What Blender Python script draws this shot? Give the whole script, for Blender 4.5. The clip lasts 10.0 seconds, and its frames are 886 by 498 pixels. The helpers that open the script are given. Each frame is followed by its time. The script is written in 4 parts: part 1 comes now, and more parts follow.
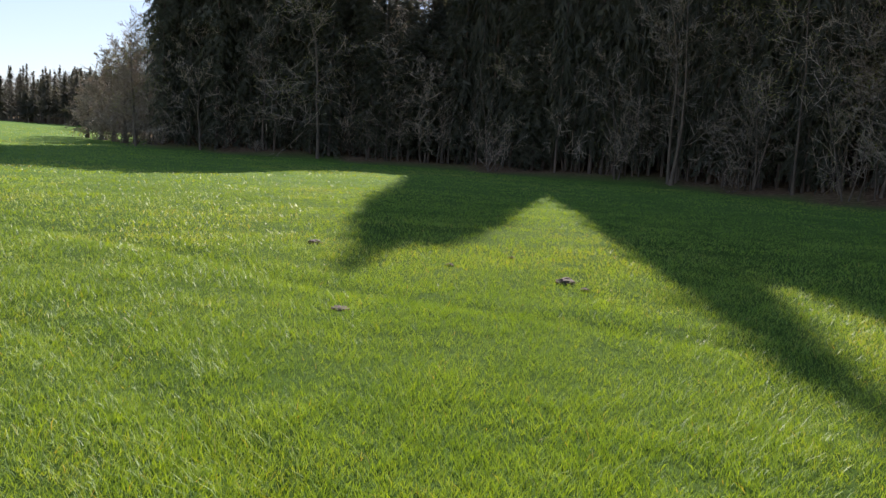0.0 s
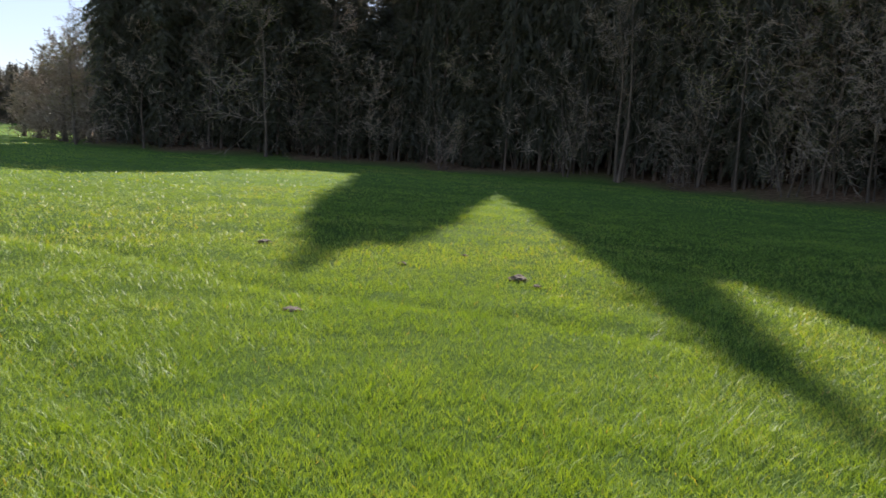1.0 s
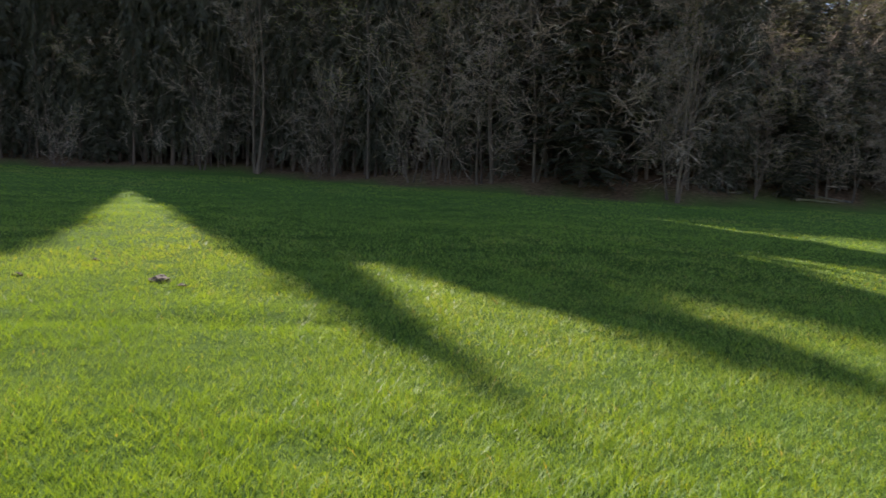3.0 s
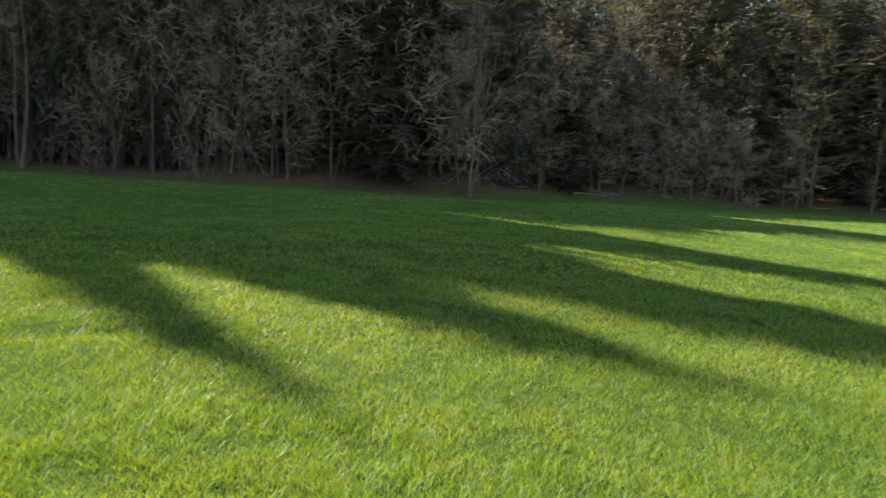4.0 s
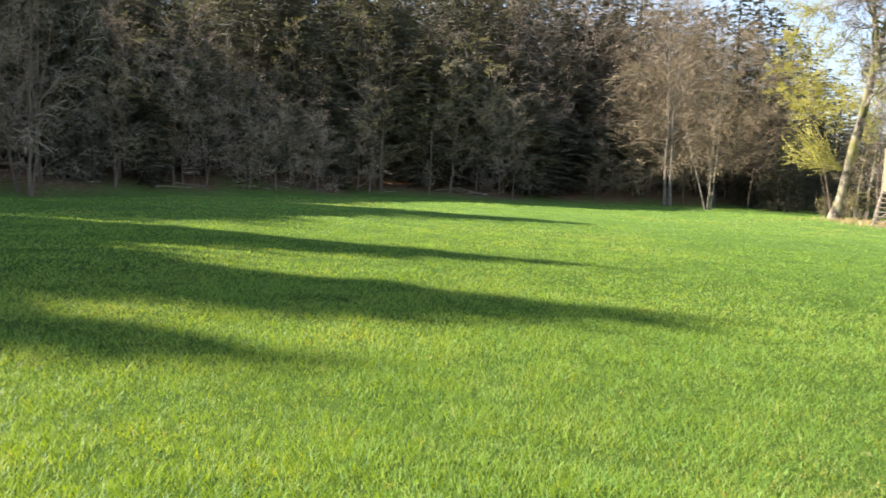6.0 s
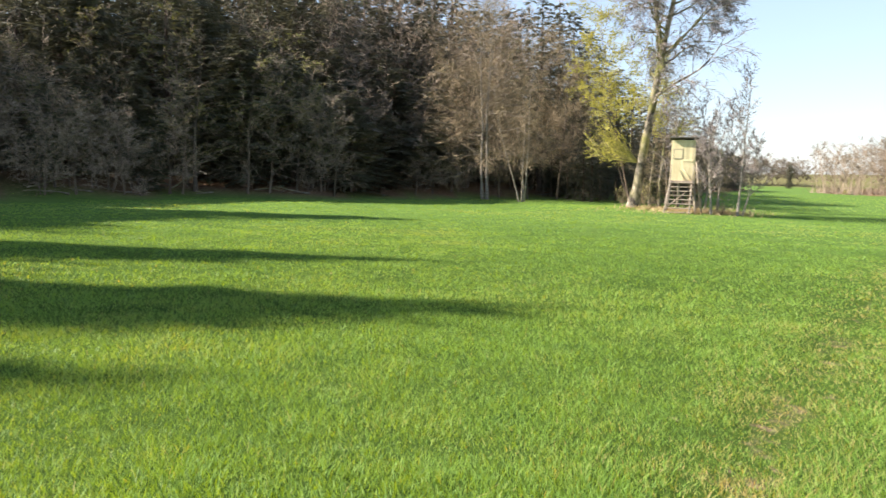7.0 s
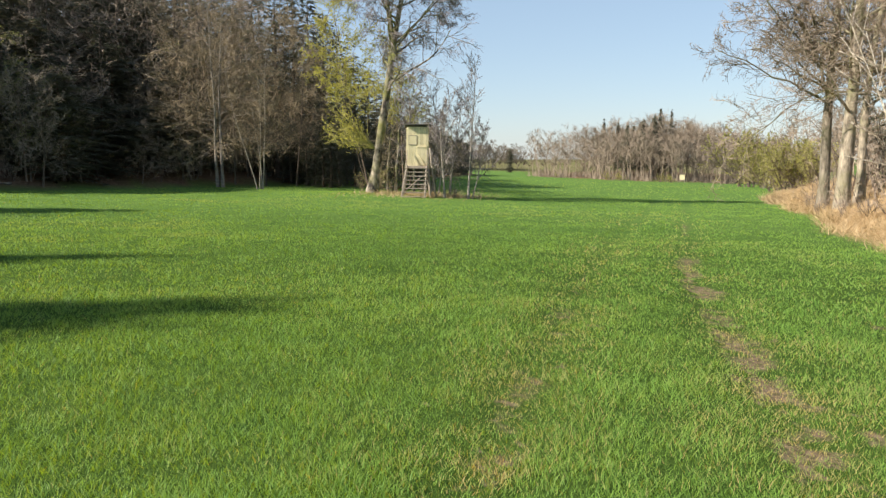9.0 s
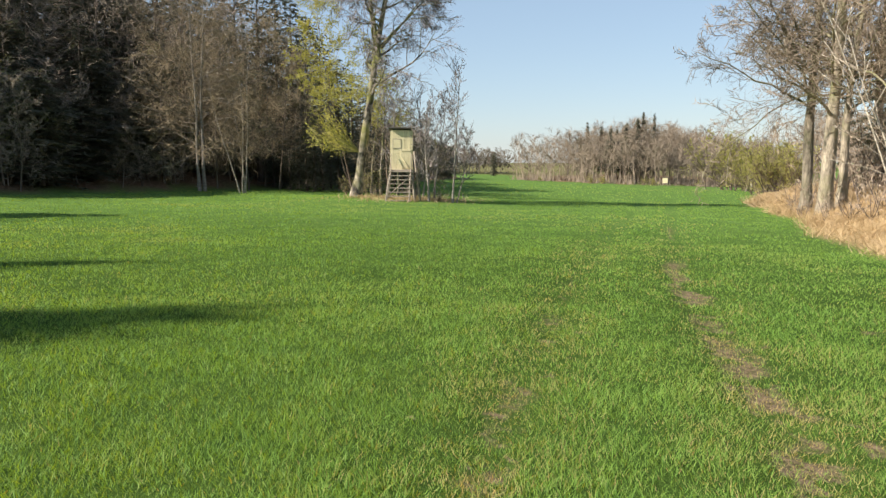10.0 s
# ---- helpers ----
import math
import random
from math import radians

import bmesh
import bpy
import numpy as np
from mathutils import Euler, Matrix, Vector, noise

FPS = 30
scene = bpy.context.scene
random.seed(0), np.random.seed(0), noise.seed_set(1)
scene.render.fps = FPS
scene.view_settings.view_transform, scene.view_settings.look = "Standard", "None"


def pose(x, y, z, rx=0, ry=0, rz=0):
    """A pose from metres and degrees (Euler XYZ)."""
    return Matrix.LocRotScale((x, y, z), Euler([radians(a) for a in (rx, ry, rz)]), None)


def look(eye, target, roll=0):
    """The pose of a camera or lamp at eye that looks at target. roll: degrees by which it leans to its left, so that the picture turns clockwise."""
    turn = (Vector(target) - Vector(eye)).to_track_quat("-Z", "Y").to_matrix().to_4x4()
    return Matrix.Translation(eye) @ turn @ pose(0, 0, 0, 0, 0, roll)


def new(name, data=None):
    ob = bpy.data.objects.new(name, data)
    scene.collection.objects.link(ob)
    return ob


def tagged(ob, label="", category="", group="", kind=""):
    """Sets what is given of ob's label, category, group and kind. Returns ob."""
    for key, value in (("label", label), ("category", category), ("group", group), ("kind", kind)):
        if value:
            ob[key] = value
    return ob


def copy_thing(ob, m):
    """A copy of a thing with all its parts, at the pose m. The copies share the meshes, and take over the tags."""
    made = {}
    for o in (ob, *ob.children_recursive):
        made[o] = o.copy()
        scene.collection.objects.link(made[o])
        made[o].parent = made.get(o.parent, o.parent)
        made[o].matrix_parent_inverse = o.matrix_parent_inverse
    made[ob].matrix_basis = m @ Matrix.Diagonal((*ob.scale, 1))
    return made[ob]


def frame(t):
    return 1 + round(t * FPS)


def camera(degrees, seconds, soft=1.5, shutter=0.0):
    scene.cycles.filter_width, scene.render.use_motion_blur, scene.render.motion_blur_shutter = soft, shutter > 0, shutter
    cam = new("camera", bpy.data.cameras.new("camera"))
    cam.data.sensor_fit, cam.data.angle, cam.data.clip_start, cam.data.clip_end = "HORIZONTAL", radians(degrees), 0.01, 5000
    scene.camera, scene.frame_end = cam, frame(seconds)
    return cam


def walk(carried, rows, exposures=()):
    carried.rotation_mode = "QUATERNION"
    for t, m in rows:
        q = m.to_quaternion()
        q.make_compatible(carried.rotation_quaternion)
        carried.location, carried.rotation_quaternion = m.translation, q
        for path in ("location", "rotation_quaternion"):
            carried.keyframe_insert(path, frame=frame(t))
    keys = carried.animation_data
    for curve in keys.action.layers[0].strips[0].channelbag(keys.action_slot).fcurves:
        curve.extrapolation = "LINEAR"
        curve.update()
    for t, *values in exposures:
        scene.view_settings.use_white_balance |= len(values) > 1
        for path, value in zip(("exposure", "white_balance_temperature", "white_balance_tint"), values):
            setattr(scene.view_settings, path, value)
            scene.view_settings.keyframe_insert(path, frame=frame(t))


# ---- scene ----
FOV = 61.63
# seconds, x, y, yaw, pitch, roll
ROWS = [
    (0.0, 0.045, 0.034, 0.00, -7.51, -3.64),
    (0.5, 0.048, 0.049, -0.20, -7.58, -3.59),
    (1.0, 0.026, 0.059, -3.82, -7.42, -3.54),
    (1.5, -0.004, 0.056, -10.27, -7.17, -3.16),
    (2.0, -0.016, 0.041, -17.24, -6.94, -2.87),
    (2.5, -0.012, 0.024, -24.25, -6.77, -2.53),
    (2.7, -0.006, 0.020, -26.97, -6.71, -2.45),
    (3.8, 0.060, 0.028, -42.97, -6.43, -2.71),
    (4.0, 0.066, 0.028, -46.43, -6.33, -2.75),
    (4.5, 0.074, 0.024, -55.53, -6.11, -2.29),
    (5.0, 0.076, 0.020, -62.91, -5.97, -1.98),
    (5.5, 0.069, 0.016, -70.41, -5.94, -1.54),
    (6.0, 0.062, 0.010, -77.52, -5.97, -1.27),
    (6.2, 0.062, 0.011, -80.25, -5.94, -1.29),
    (7.3, 0.113, 0.072, -95.24, -6.19, 0.01),
    (7.5, 0.126, 0.076, -97.87, -6.32, -0.16),
    (8.0, 0.170, 0.071, -103.93, -6.54, -0.01),
    (8.5, 0.248, 0.051, -108.76, -6.79, 0.01),
    (9.0, 0.357, 0.018, -111.02, -7.06, 0.06),
    (9.5, 0.466, -0.017, -111.98, -7.15, 0.02),
    (10.0, 0.544, -0.044, -112.24, -6.79, 0.10),
]
EYE = 1.7
cam = camera(FOV, 10.0, soft=1.4, shutter=0.25)
walk(cam, [(t, pose(x, y, EYE, 90 + p, r, w)) for t, x, y, w, p, r in ROWS],
     exposures=[(0.0, 1.17, 6350, 24), (2.7, 1.27, 6400, 24), (4.0, 1.58, 6650, 17), (4.5, 1.72, 6650, 16), (5.5, 2.02, 6650, 17), (6.2, 1.94, 6650, 18), (7.5, 1.55, 6650, 17),
                (9.0, 1.11, 6500, 14), (10.0, 1.08, 6500, 14)])

# ---- light ----
SUN_EL, SUN_AZ = 34.0, 5.0          # degrees above the horizon, degrees east of +y
sun_way = Vector((math.sin(radians(SUN_AZ)) * math.cos(radians(SUN_EL)),
                  math.cos(radians(SUN_AZ)) * math.cos(radians(SUN_EL)), math.sin(radians(SUN_EL))))
sky_world = bpy.data.worlds.new("sky_world")
scene.world = sky_world
sky_world.use_nodes = True
wn = sky_world.node_tree
sky = wn.nodes.new("ShaderNodeTexSky")
sky.sky_type, sky.sun_disc = "NISHITA", False
sky.sun_elevation, sky.sun_rotation = radians(SUN_EL), radians(SUN_AZ)
sky.air_density, sky.dust_density, sky.ozone_density, sky.altitude = 1.0, 0.35, 1.2, 200
tint = wn.nodes.new("ShaderNodeMix")
tint.data_type = "RGBA"
tint.inputs[0].default_value, tint.inputs[7].default_value = .5, (3.0, 4.1, 4.95, 1)      # thin haze
# the haze thins out towards the zenith
way_up, rise, thin_out = wn.nodes.new("ShaderNodeTexCoord"), wn.nodes.new("ShaderNodeSeparateXYZ"), wn.nodes.new("ShaderNodeMapRange")
thin_out.inputs[3].default_value, thin_out.inputs[4].default_value = .56, .16
wn.links.new(way_up.outputs["Generated"], rise.inputs[0])
wn.links.new(rise.outputs[2], thin_out.inputs[0])
wn.links.new(thin_out.outputs[0], tint.inputs[0])
wn.links.new(sky.outputs[0], tint.inputs[6])
wn.links.new(tint.outputs[2], wn.nodes["Background"].inputs[0])
wn.nodes["Background"].inputs[1].default_value = 0.073
sun_data = bpy.data.lights.new("sun", "SUN")
sun_data.energy, sun_data.angle, sun_data.color = 5.0, radians(0.53), (1.0, 0.93, 0.80)
sun = new("sun", sun_data)
sun.matrix_world = look(sun_way * 80, (0, 0, 0))

# ---- helpers of this place ----
RNG = np.random.default_rng(7)


def value_noise(x, y, size, seed):
    """Smooth noise from 0 to 1 over the plan, with cells of that size in metres."""
    table = np.random.default_rng(seed).random((64, 64))
    u, w = np.asarray(x) / size, np.asarray(y) / size
    i, j = np.floor(u).astype(int), np.floor(w).astype(int)
    a, b = u - i, w - j
    a, b = a * a * (3 - 2 * a), b * b * (3 - 2 * b)
    q = lambda m, n: table[(i + m) % 64, (j + n) % 64]
    return (q(0, 0) * (1 - a) + q(1, 0) * a) * (1 - b) + (q(0, 1) * (1 - a) + q(1, 1) * a) * b


def line_distance(x, y, line):
    """Signed distance to a polyline: positive to the left of its way."""
    x, y = np.asarray(x, float), np.asarray(y, float)
    best = np.full(x.shape, 1e9)
    sign = np.ones(x.shape)
    for (ax, ay), (bx, by) in zip(line[:-1], line[1:]):
        dx, dy = bx - ax, by - ay
        t = np.clip(((x - ax) * dx + (y - ay) * dy) / (dx * dx + dy * dy), 0, 1)
        d = np.hypot(x - ax - t * dx, y - ay - t * dy)
        s = np.where(dx * (y - ay) - dy * (x - ax) > 0, 1.0, -1.0)
        near = d < best - 1e-9
        best, sign = np.where(near, d, best), np.where(near, s, sign)
    return best * sign


def smooth(a, b, v):
    t = np.clip((v - a) / (b - a), 0, 1)
    return t * t * (3 - 2 * t)


# the forest's edge from the far end of the meadow round to its other end; the wood lies to the left of its way
EDGE = [(-420, 200), (-120, 190), (-66, 150), (-28, 70), (-19.5, 47), (0, 43.5), (11, 37.5), (17, 29.5), (24, 21.5), (30, 18.5),
        (38, 12), (41, 5), (47, -1), (57, -13), (90, -32), (150, -66), (320, -115), (318, -165), (141, -76), (119, -78), (111, -91), (116, -113),
        (150, -170), (300, -330)]
# the foot of the bank with dry grass
BANK = [(90, -100), (62, -64), (35.7, -35), (22.6, -24.2), (14.8, -17.4), (11.2, -14.6), (5, -11), (-8, -9), (-80, -12)]
TRACK_A = [(2.2, -2.5), (3.5, -3.6), (4.1, -4.0), (5.05, -4.65), (6.15, -5.4), (7.7, -6.45), (10.8, -8.6), (17.1, -13.7), (26.6, -21.3), (60, -49)]
TRACK_B = [(2.6, -.9), (4.1, -1.75), (5.15, -2.4), (5.85, -2.95), (7.4, -4.05), (9.95, -5.95), (14.85, -9.75), (20.9, -14.6), (26.1, -19), (60, -45.5)]
RUTS = [[(-6, 10.6), (-2.9, 9.0), (-1.5, 7.9), (-0.4, 7.5), (0.7, 7.1), (1.8, 6.7), (2.6, 6.4)],
        [(-5.5, 7.2), (-3.1, 5.7), (-2.1, 4.9), (-1.5, 4.2), (-0.6, 3.2)]]
BARE = [(3.94, -4.04, .17), (3.68, -3.54, .16), (4.73, -4.47, .14), (5.53, -4.95, .13), (7.06, -6.1, .18), (5.23, -2.34, .10), (7.09, -3.82, .12), (7.15, -4.38, .15), (4.65, -3.0, .08),
        (5.95, -3.25, .10), (3.72, -4.3, .15), (6.16, -7.45, .2), (7.69, -8.72, .18), (7.22, -8.82, .16), (7.69, -6.5, .16), (4.83, -4.68, .13), (4.33, -4.42, .12), (6.52, -5.34, .15),
        (4.84, -4.18, .08), (4.16, -1.85, .12), (8.9, -7.3, .18), (10.3, -8.3, .2)]


PATCHES = np.random.default_rng(77)
for _track, _n in ((TRACK_A, 46), (TRACK_B, 30)):
    for _ in range(_n):
        _k = PATCHES.integers(1, 6)
        _f = PATCHES.random()
        BARE.append((_track[_k][0] * (1 - _f) + _track[_k + 1][0] * _f + PATCHES.normal(0, .22), _track[_k][1] * (1 - _f) + _track[_k + 1][1] * _f + PATCHES.normal(0, .22),
                     PATCHES.uniform(.035, .10)))


def wood_depth(x, y):
    return line_distance(x, y, EDGE) + 1.6 * (value_noise(x, y, 3.1, 5) - .5) + 1.2 * (value_noise(x, y, 1.1, 6) - .5)


def bank_depth(x, y):
    return line_distance(x, y, BANK[::-1]) * -1 + 1.0 * (value_noise(x, y, 2.3, 8) - .5)


def ground_z(x, y):
    x, y = np.asarray(x, float), np.asarray(y, float)
    z = np.where(y < -30, -.84 + .036 * (y + 30), np.where(y < 10, .028 * y, .28 + .012 * (y - 10)))
    z = np.where(y > 260, .28 + .012 * 250, np.where(y < -330, -.84 - .036 * 300, z))
    w = line_distance(x, y, EDGE)
    z = z + .5 * smooth(-1, 5, w) * smooth(140, 70, np.hypot(x, y)) + .06 * np.clip(w, 0, 30)
    z = z + .85 * smooth(-.5, 6, w) * smooth(14, 20, x) * smooth(42, 33, x) * smooth(60, 45, np.hypot(x, y))
    z = z + .05 * smooth(.5, 12, w) * 14 * (value_noise(x, y, 6, 31) - .4)
    b = bank_depth(x, y)
    z = z + 1.15 * smooth(-.4, 4.5, b) * smooth(120, 60, np.hypot(x, y)) + .35 * smooth(0, 2, b) * (value_noise(x, y, 1.3, 9) - .5)
    z = z + .24 * np.exp(-(np.hypot(x - 36, y + 10) / 4.0) ** 2)
    near = smooth(60, 10, np.hypot(x, y))
    z = z + near * (.05 * (value_noise(x, y, 2.7, 11) - .5) + .03 * (value_noise(x, y, .8, 12) - .5))
    for rut in RUTS:
        d = np.abs(line_distance(x, y, rut))
        z = z - .035 * np.exp(-(d / .22) ** 2) + .006 * np.exp(-((d - .4) / .22) ** 2)
    for track in (TRACK_A, TRACK_B):
        z = z - .04 * np.exp(-(line_distance(x, y, track) / .3) ** 2)
    return z


def wear(x, y):
    """How far the turf is worn down to soil, from 0 to 1."""
    x, y = np.asarray(x, float), np.asarray(y, float)
    r = np.hypot(x, y)
    n = value_noise(x, y, .45, 21) * .4 + value_noise(x, y, .15, 22) * .35 + value_noise(x, y, .055, 23) * .25
    a = np.exp(-(line_distance(x, y, TRACK_A) / .36) ** 2) * (.86 - .25 * smooth(12, 36, r))
    b = np.exp(-(line_distance(x, y, TRACK_B) / .34) ** 2) * .62 * (1 - .5 * smooth(8, 26, r))
    m = np.maximum(a, b) * (.25 + .75 * smooth(.36, .62, n))
    for px, py, pr in BARE:
        m = np.maximum(m, smooth(1.25, .35, np.hypot(x - px, (y - py)) / (.85 * pr) + 2.8 * (n - .5)) * (.62 + .38 * smooth(.3, .6, n)))
    return np.clip(m, 0, 1)


def mesh_from(name, verts, faces, mats, smooth_shade=False):
    me = bpy.data.meshes.new(name)
    me.from_pydata([tuple(p) for p in verts], [], faces)
    for m in (mats if isinstance(mats, (list, tuple)) else [mats]):
        me.materials.append(m)
    if smooth_shade:
        me.polygons.foreach_set("use_smooth", [True] * len(me.polygons))
    me.update()
    return me


def big_mesh(name, co, tri_loops, sizes, mats, attrs=()):
    """A mesh from arrays: corners (n, 3), loops, and the number of corners of each face."""
    me = bpy.data.meshes.new(name)
    me.vertices.add(len(co))
    me.vertices.foreach_set("co", np.asarray(co, np.float32).ravel())
    me.loops.add(len(tri_loops))
    me.loops.foreach_set("vertex_index", np.asarray(tri_loops, np.int32))
    me.polygons.add(len(sizes))
    starts = np.concatenate([[0], np.cumsum(sizes)[:-1]]).astype(np.int32)
    me.polygons.foreach_set("loop_start", starts)
    me.update(calc_edges=True)
    for key, values in attrs:
        at = me.attributes.new(key, "FLOAT", "POINT")
        at.data.foreach_set("value", np.asarray(values, np.float32))
    for m in mats:
        me.materials.append(m)
    return me


def part(name, data, parent, label=""):
    ob = new(name, data)
    ob.parent = parent
    return tagged(ob, label=label)


def thing(name, label, category, group="", kind=""):
    return tagged(new(name), label, category, group, kind)


# ---- materials ----
def node_material(name):
    m = bpy.data.materials.new(name)
    m.use_nodes = True
    return m, m.node_tree.nodes, m.node_tree.links, m.node_tree.nodes["Principled BSDF"]


def ramp(nodes, links, source, stops):
    r = nodes.new("ShaderNodeValToRGB")
    e = r.color_ramp.elements
    while len(e) < len(stops):
        e.new(.5)
    for el, (pos, col) in zip(e, stops):
        el.position, el.color = pos, (*col, 1)
    links.new(source, r.inputs[0])
    return r.outputs[0]


def noise_node(nodes, links, scale, detail=5, rough=.6, stretch=None, space="Object"):
    tc = nodes.new("ShaderNodeTexCoord")
    n = nodes.new("ShaderNodeTexNoise")
    n.inputs["Scale"].default_value, n.inputs["Detail"].default_value, n.inputs["Roughness"].default_value = scale, detail, rough
    src = tc.outputs[space]
    if stretch:
        mp = nodes.new("ShaderNodeMapping")
        mp.inputs["Scale"].default_value = stretch
        links.new(src, mp.inputs[0])
        src = mp.outputs[0]
    links.new(src, n.inputs["Vector"])
    return n.outputs["Fac"]


def mixed(nodes, links, fac, a, b, mode="MIX"):
    mx = nodes.new("ShaderNodeMix")
    mx.data_type, mx.blend_type = "RGBA", mode
    for sock, v in ((mx.inputs[0], fac), (mx.inputs[6], a), (mx.inputs[7], b)):
        if isinstance(v, (int, float)):
            sock.default_value = v
        elif isinstance(v, tuple):
            sock.default_value = (*v, 1)
        else:
            links.new(v, sock)
    return mx.outputs[2]


def bumped(nodes, links, bsdf, height, strength, distance):
    b = nodes.new("ShaderNodeBump")
    b.inputs["Strength"].default_value, b.inputs["Distance"].default_value = strength, distance
    links.new(height, b.inputs["Height"])
    links.new(b.outputs[0], bsdf.inputs["Normal"])


def bark_material(name, dark, light, scale=6.0, stretch=(1, 1, .25), moss=None, low=.32, high=.68, relief=.03):
    m, n, l, b = node_material(name)
    f = noise_node(n, l, scale, 6, .65, stretch)
    g = noise_node(n, l, .7, 3, .5)
    col = ramp(n, l, f, [(low, dark), (high, light)])
    if moss:
        col = mixed(n, l, ramp(n, l, g, [(.45, (0, 0, 0)), (.62, (1, 1, 1))]), col, moss)
    info = n.new("ShaderNodeObjectInfo")
    hv = n.new("ShaderNodeHueSaturation")
    mr = n.new("ShaderNodeMapRange")
    mr.inputs[3].default_value, mr.inputs[4].default_value = .75, 1.25
    l.new(info.outputs["Random"], mr.inputs[0])
    l.new(mr.outputs[0], hv.inputs["Value"])
    l.new(col, hv.inputs["Color"])
    l.new(hv.outputs[0], b.inputs["Base Color"])
    b.inputs["Roughness"].default_value = .9
    bumped(n, l, b, f, .7, relief)
    return m


def leafy_material(name, a, c, translucent, through_col, rough=.55, attr=None, scale=1.2, upright=0.0, shine=.35):
    """Blades, needles and leaves: a diffuse-glossy face that lets some light through."""
    m, n, l, b = node_material(name)
    f = noise_node(n, l, scale, 4, .6)
    col = ramp(n, l, f, [(.3, a), (.7, c)])
    if attr:
        at = n.new("ShaderNodeAttribute")
        at.attribute_name = attr
        col = ramp(n, l, at.outputs["Fac"], [(0, a), (.6, c), (1, (.42, .35, .16))])
    info = n.new("ShaderNodeObjectInfo")
    hv = n.new("ShaderNodeHueSaturation")
    mr = n.new("ShaderNodeMapRange")
    mr.inputs[3].default_value, mr.inputs[4].default_value = .8, 1.2
    l.new(info.outputs["Random"], mr.inputs[0])
    l.new(mr.outputs[0], hv.inputs["Value"])
    l.new(col, hv.inputs["Color"])
    l.new(hv.outputs[0], b.inputs["Base Color"])
    b.inputs["Roughness"].default_value = rough
    b.inputs["Specular IOR Level"].default_value = shine
    tr = n.new("ShaderNodeBsdfTranslucent")
    l.new(mixed(n, l, 1.0, hv.outputs[0], through_col, "MULTIPLY"), tr.inputs[0])
    if upright:
        geo, mv = n.new("ShaderNodeNewGeometry"), n.new("ShaderNodeMix")
        mv.data_type = "VECTOR"
        mv.inputs[0].default_value, mv.inputs[5].default_value = upright, (0, 0, 1)
        l.new(geo.outputs["Normal"], mv.inputs[4])
        nz = n.new("ShaderNodeVectorMath")
        nz.operation = "NORMALIZE"
        l.new(mv.outputs[1], nz.inputs[0])
        l.new(nz.outputs[0], b.inputs["Normal"])
    mx = n.new("ShaderNodeMixShader")
    mx.inputs[0].default_value = translucent
    l.new(b.outputs[0], mx.inputs[1])
    l.new(tr.outputs[0], mx.inputs[2])
    l.new(mx.outputs[0], n["Material Output"].inputs[0])
    return m


def ground_material():
    m, n, l, b = node_material("meadow_ground")
    def at(key):
        a = n.new("ShaderNodeAttribute")
        a.attribute_name = key
        return a.outputs["Fac"]
    fine = noise_node(n, l, 9, 6, .7)
    mid = noise_node(n, l, .9, 4, .6)
    grass = mixed(n, l, .5, ramp(n, l, fine, [(.3, (.030, .060, .011)), (.7, (.078, .138, .024))]),
                  ramp(n, l, mid, [(.3, (.033, .066, .012)), (.7, (.070, .110, .022))]))
    # dark gap colour near the middle; lightens with distance in place of missing blades
    far_blade_tint = ramp(n, l, mid, [(.3, (.076, .148, .032)), (.7, (.118, .196, .047))])
    grass = mixed(n, l, at("far_blade_tint"), grass, far_blade_tint)
    soil = ramp(n, l, noise_node(n, l, 14, 6, .7), [(.3, (.085, .060, .034)), (.7, (.28, .21, .13))])
    litter = ramp(n, l, noise_node(n, l, 5, 6, .75), [(.3, (.075, .048, .031)), (.55, (.19, .122, .076)), (.75, (.36, .245, .16))])
    straw = ramp(n, l, noise_node(n, l, 7, 6, .7, (1, 1, .3)), [(.3, (.22, .15, .07)), (.7, (.50, .37, .20))])
    add = n.new("ShaderNodeMath")
    l.new(at("wear"), add.inputs[0])
    l.new(noise_node(n, l, 7, 5, .75), add.inputs[1])
    half = n.new("ShaderNodeMath")
    half.operation = "MULTIPLY"
    half.inputs[1].default_value = .5
    l.new(add.outputs[0], half.inputs[0])
    col = mixed(n, l, ramp(n, l, half.outputs[0], [(.49, (0, 0, 0)), (.68, (1, 1, 1))]), grass, soil)
    col = mixed(n, l, at("straw"), col, straw)
    col = mixed(n, l, at("wood"), col, litter)
    l.new(col, b.inputs["Base Color"])
    b.inputs["Roughness"].default_value = .95
    b.inputs["Specular IOR Level"].default_value = .02
    bumped(n, l, b, noise_node(n, l, 22, 5, .7), .8, .05)
    return m


def plank_material(name, dark, light, stretch=(14, 14, .8)):
    m, n, l, b = node_material(name)
    f = noise_node(n, l, 2.2, 6, .65, stretch)
    g = noise_node(n, l, 1.6, 4, .6)
    col = mixed(n, l, .35, ramp(n, l, f, [(.3, dark), (.7, light)]), ramp(n, l, g, [(.35, dark), (.65, light)]))
    info = n.new("ShaderNodeObjectInfo")
    hv = n.new("ShaderNodeHueSaturation")
    mr = n.new("ShaderNodeMapRange")
    mr.inputs[3].default_value, mr.inputs[4].default_value = .86, 1.12
    l.new(info.outputs["Random"], mr.inputs[0])
    l.new(mr.outputs[0], hv.inputs["Value"])
    l.new(col, hv.inputs["Color"])
    l.new(hv.outputs[0], b.inputs["Base Color"])
    b.inputs["Roughness"].default_value = .85
    bumped(n, l, b, f, .4, .006)
    return m


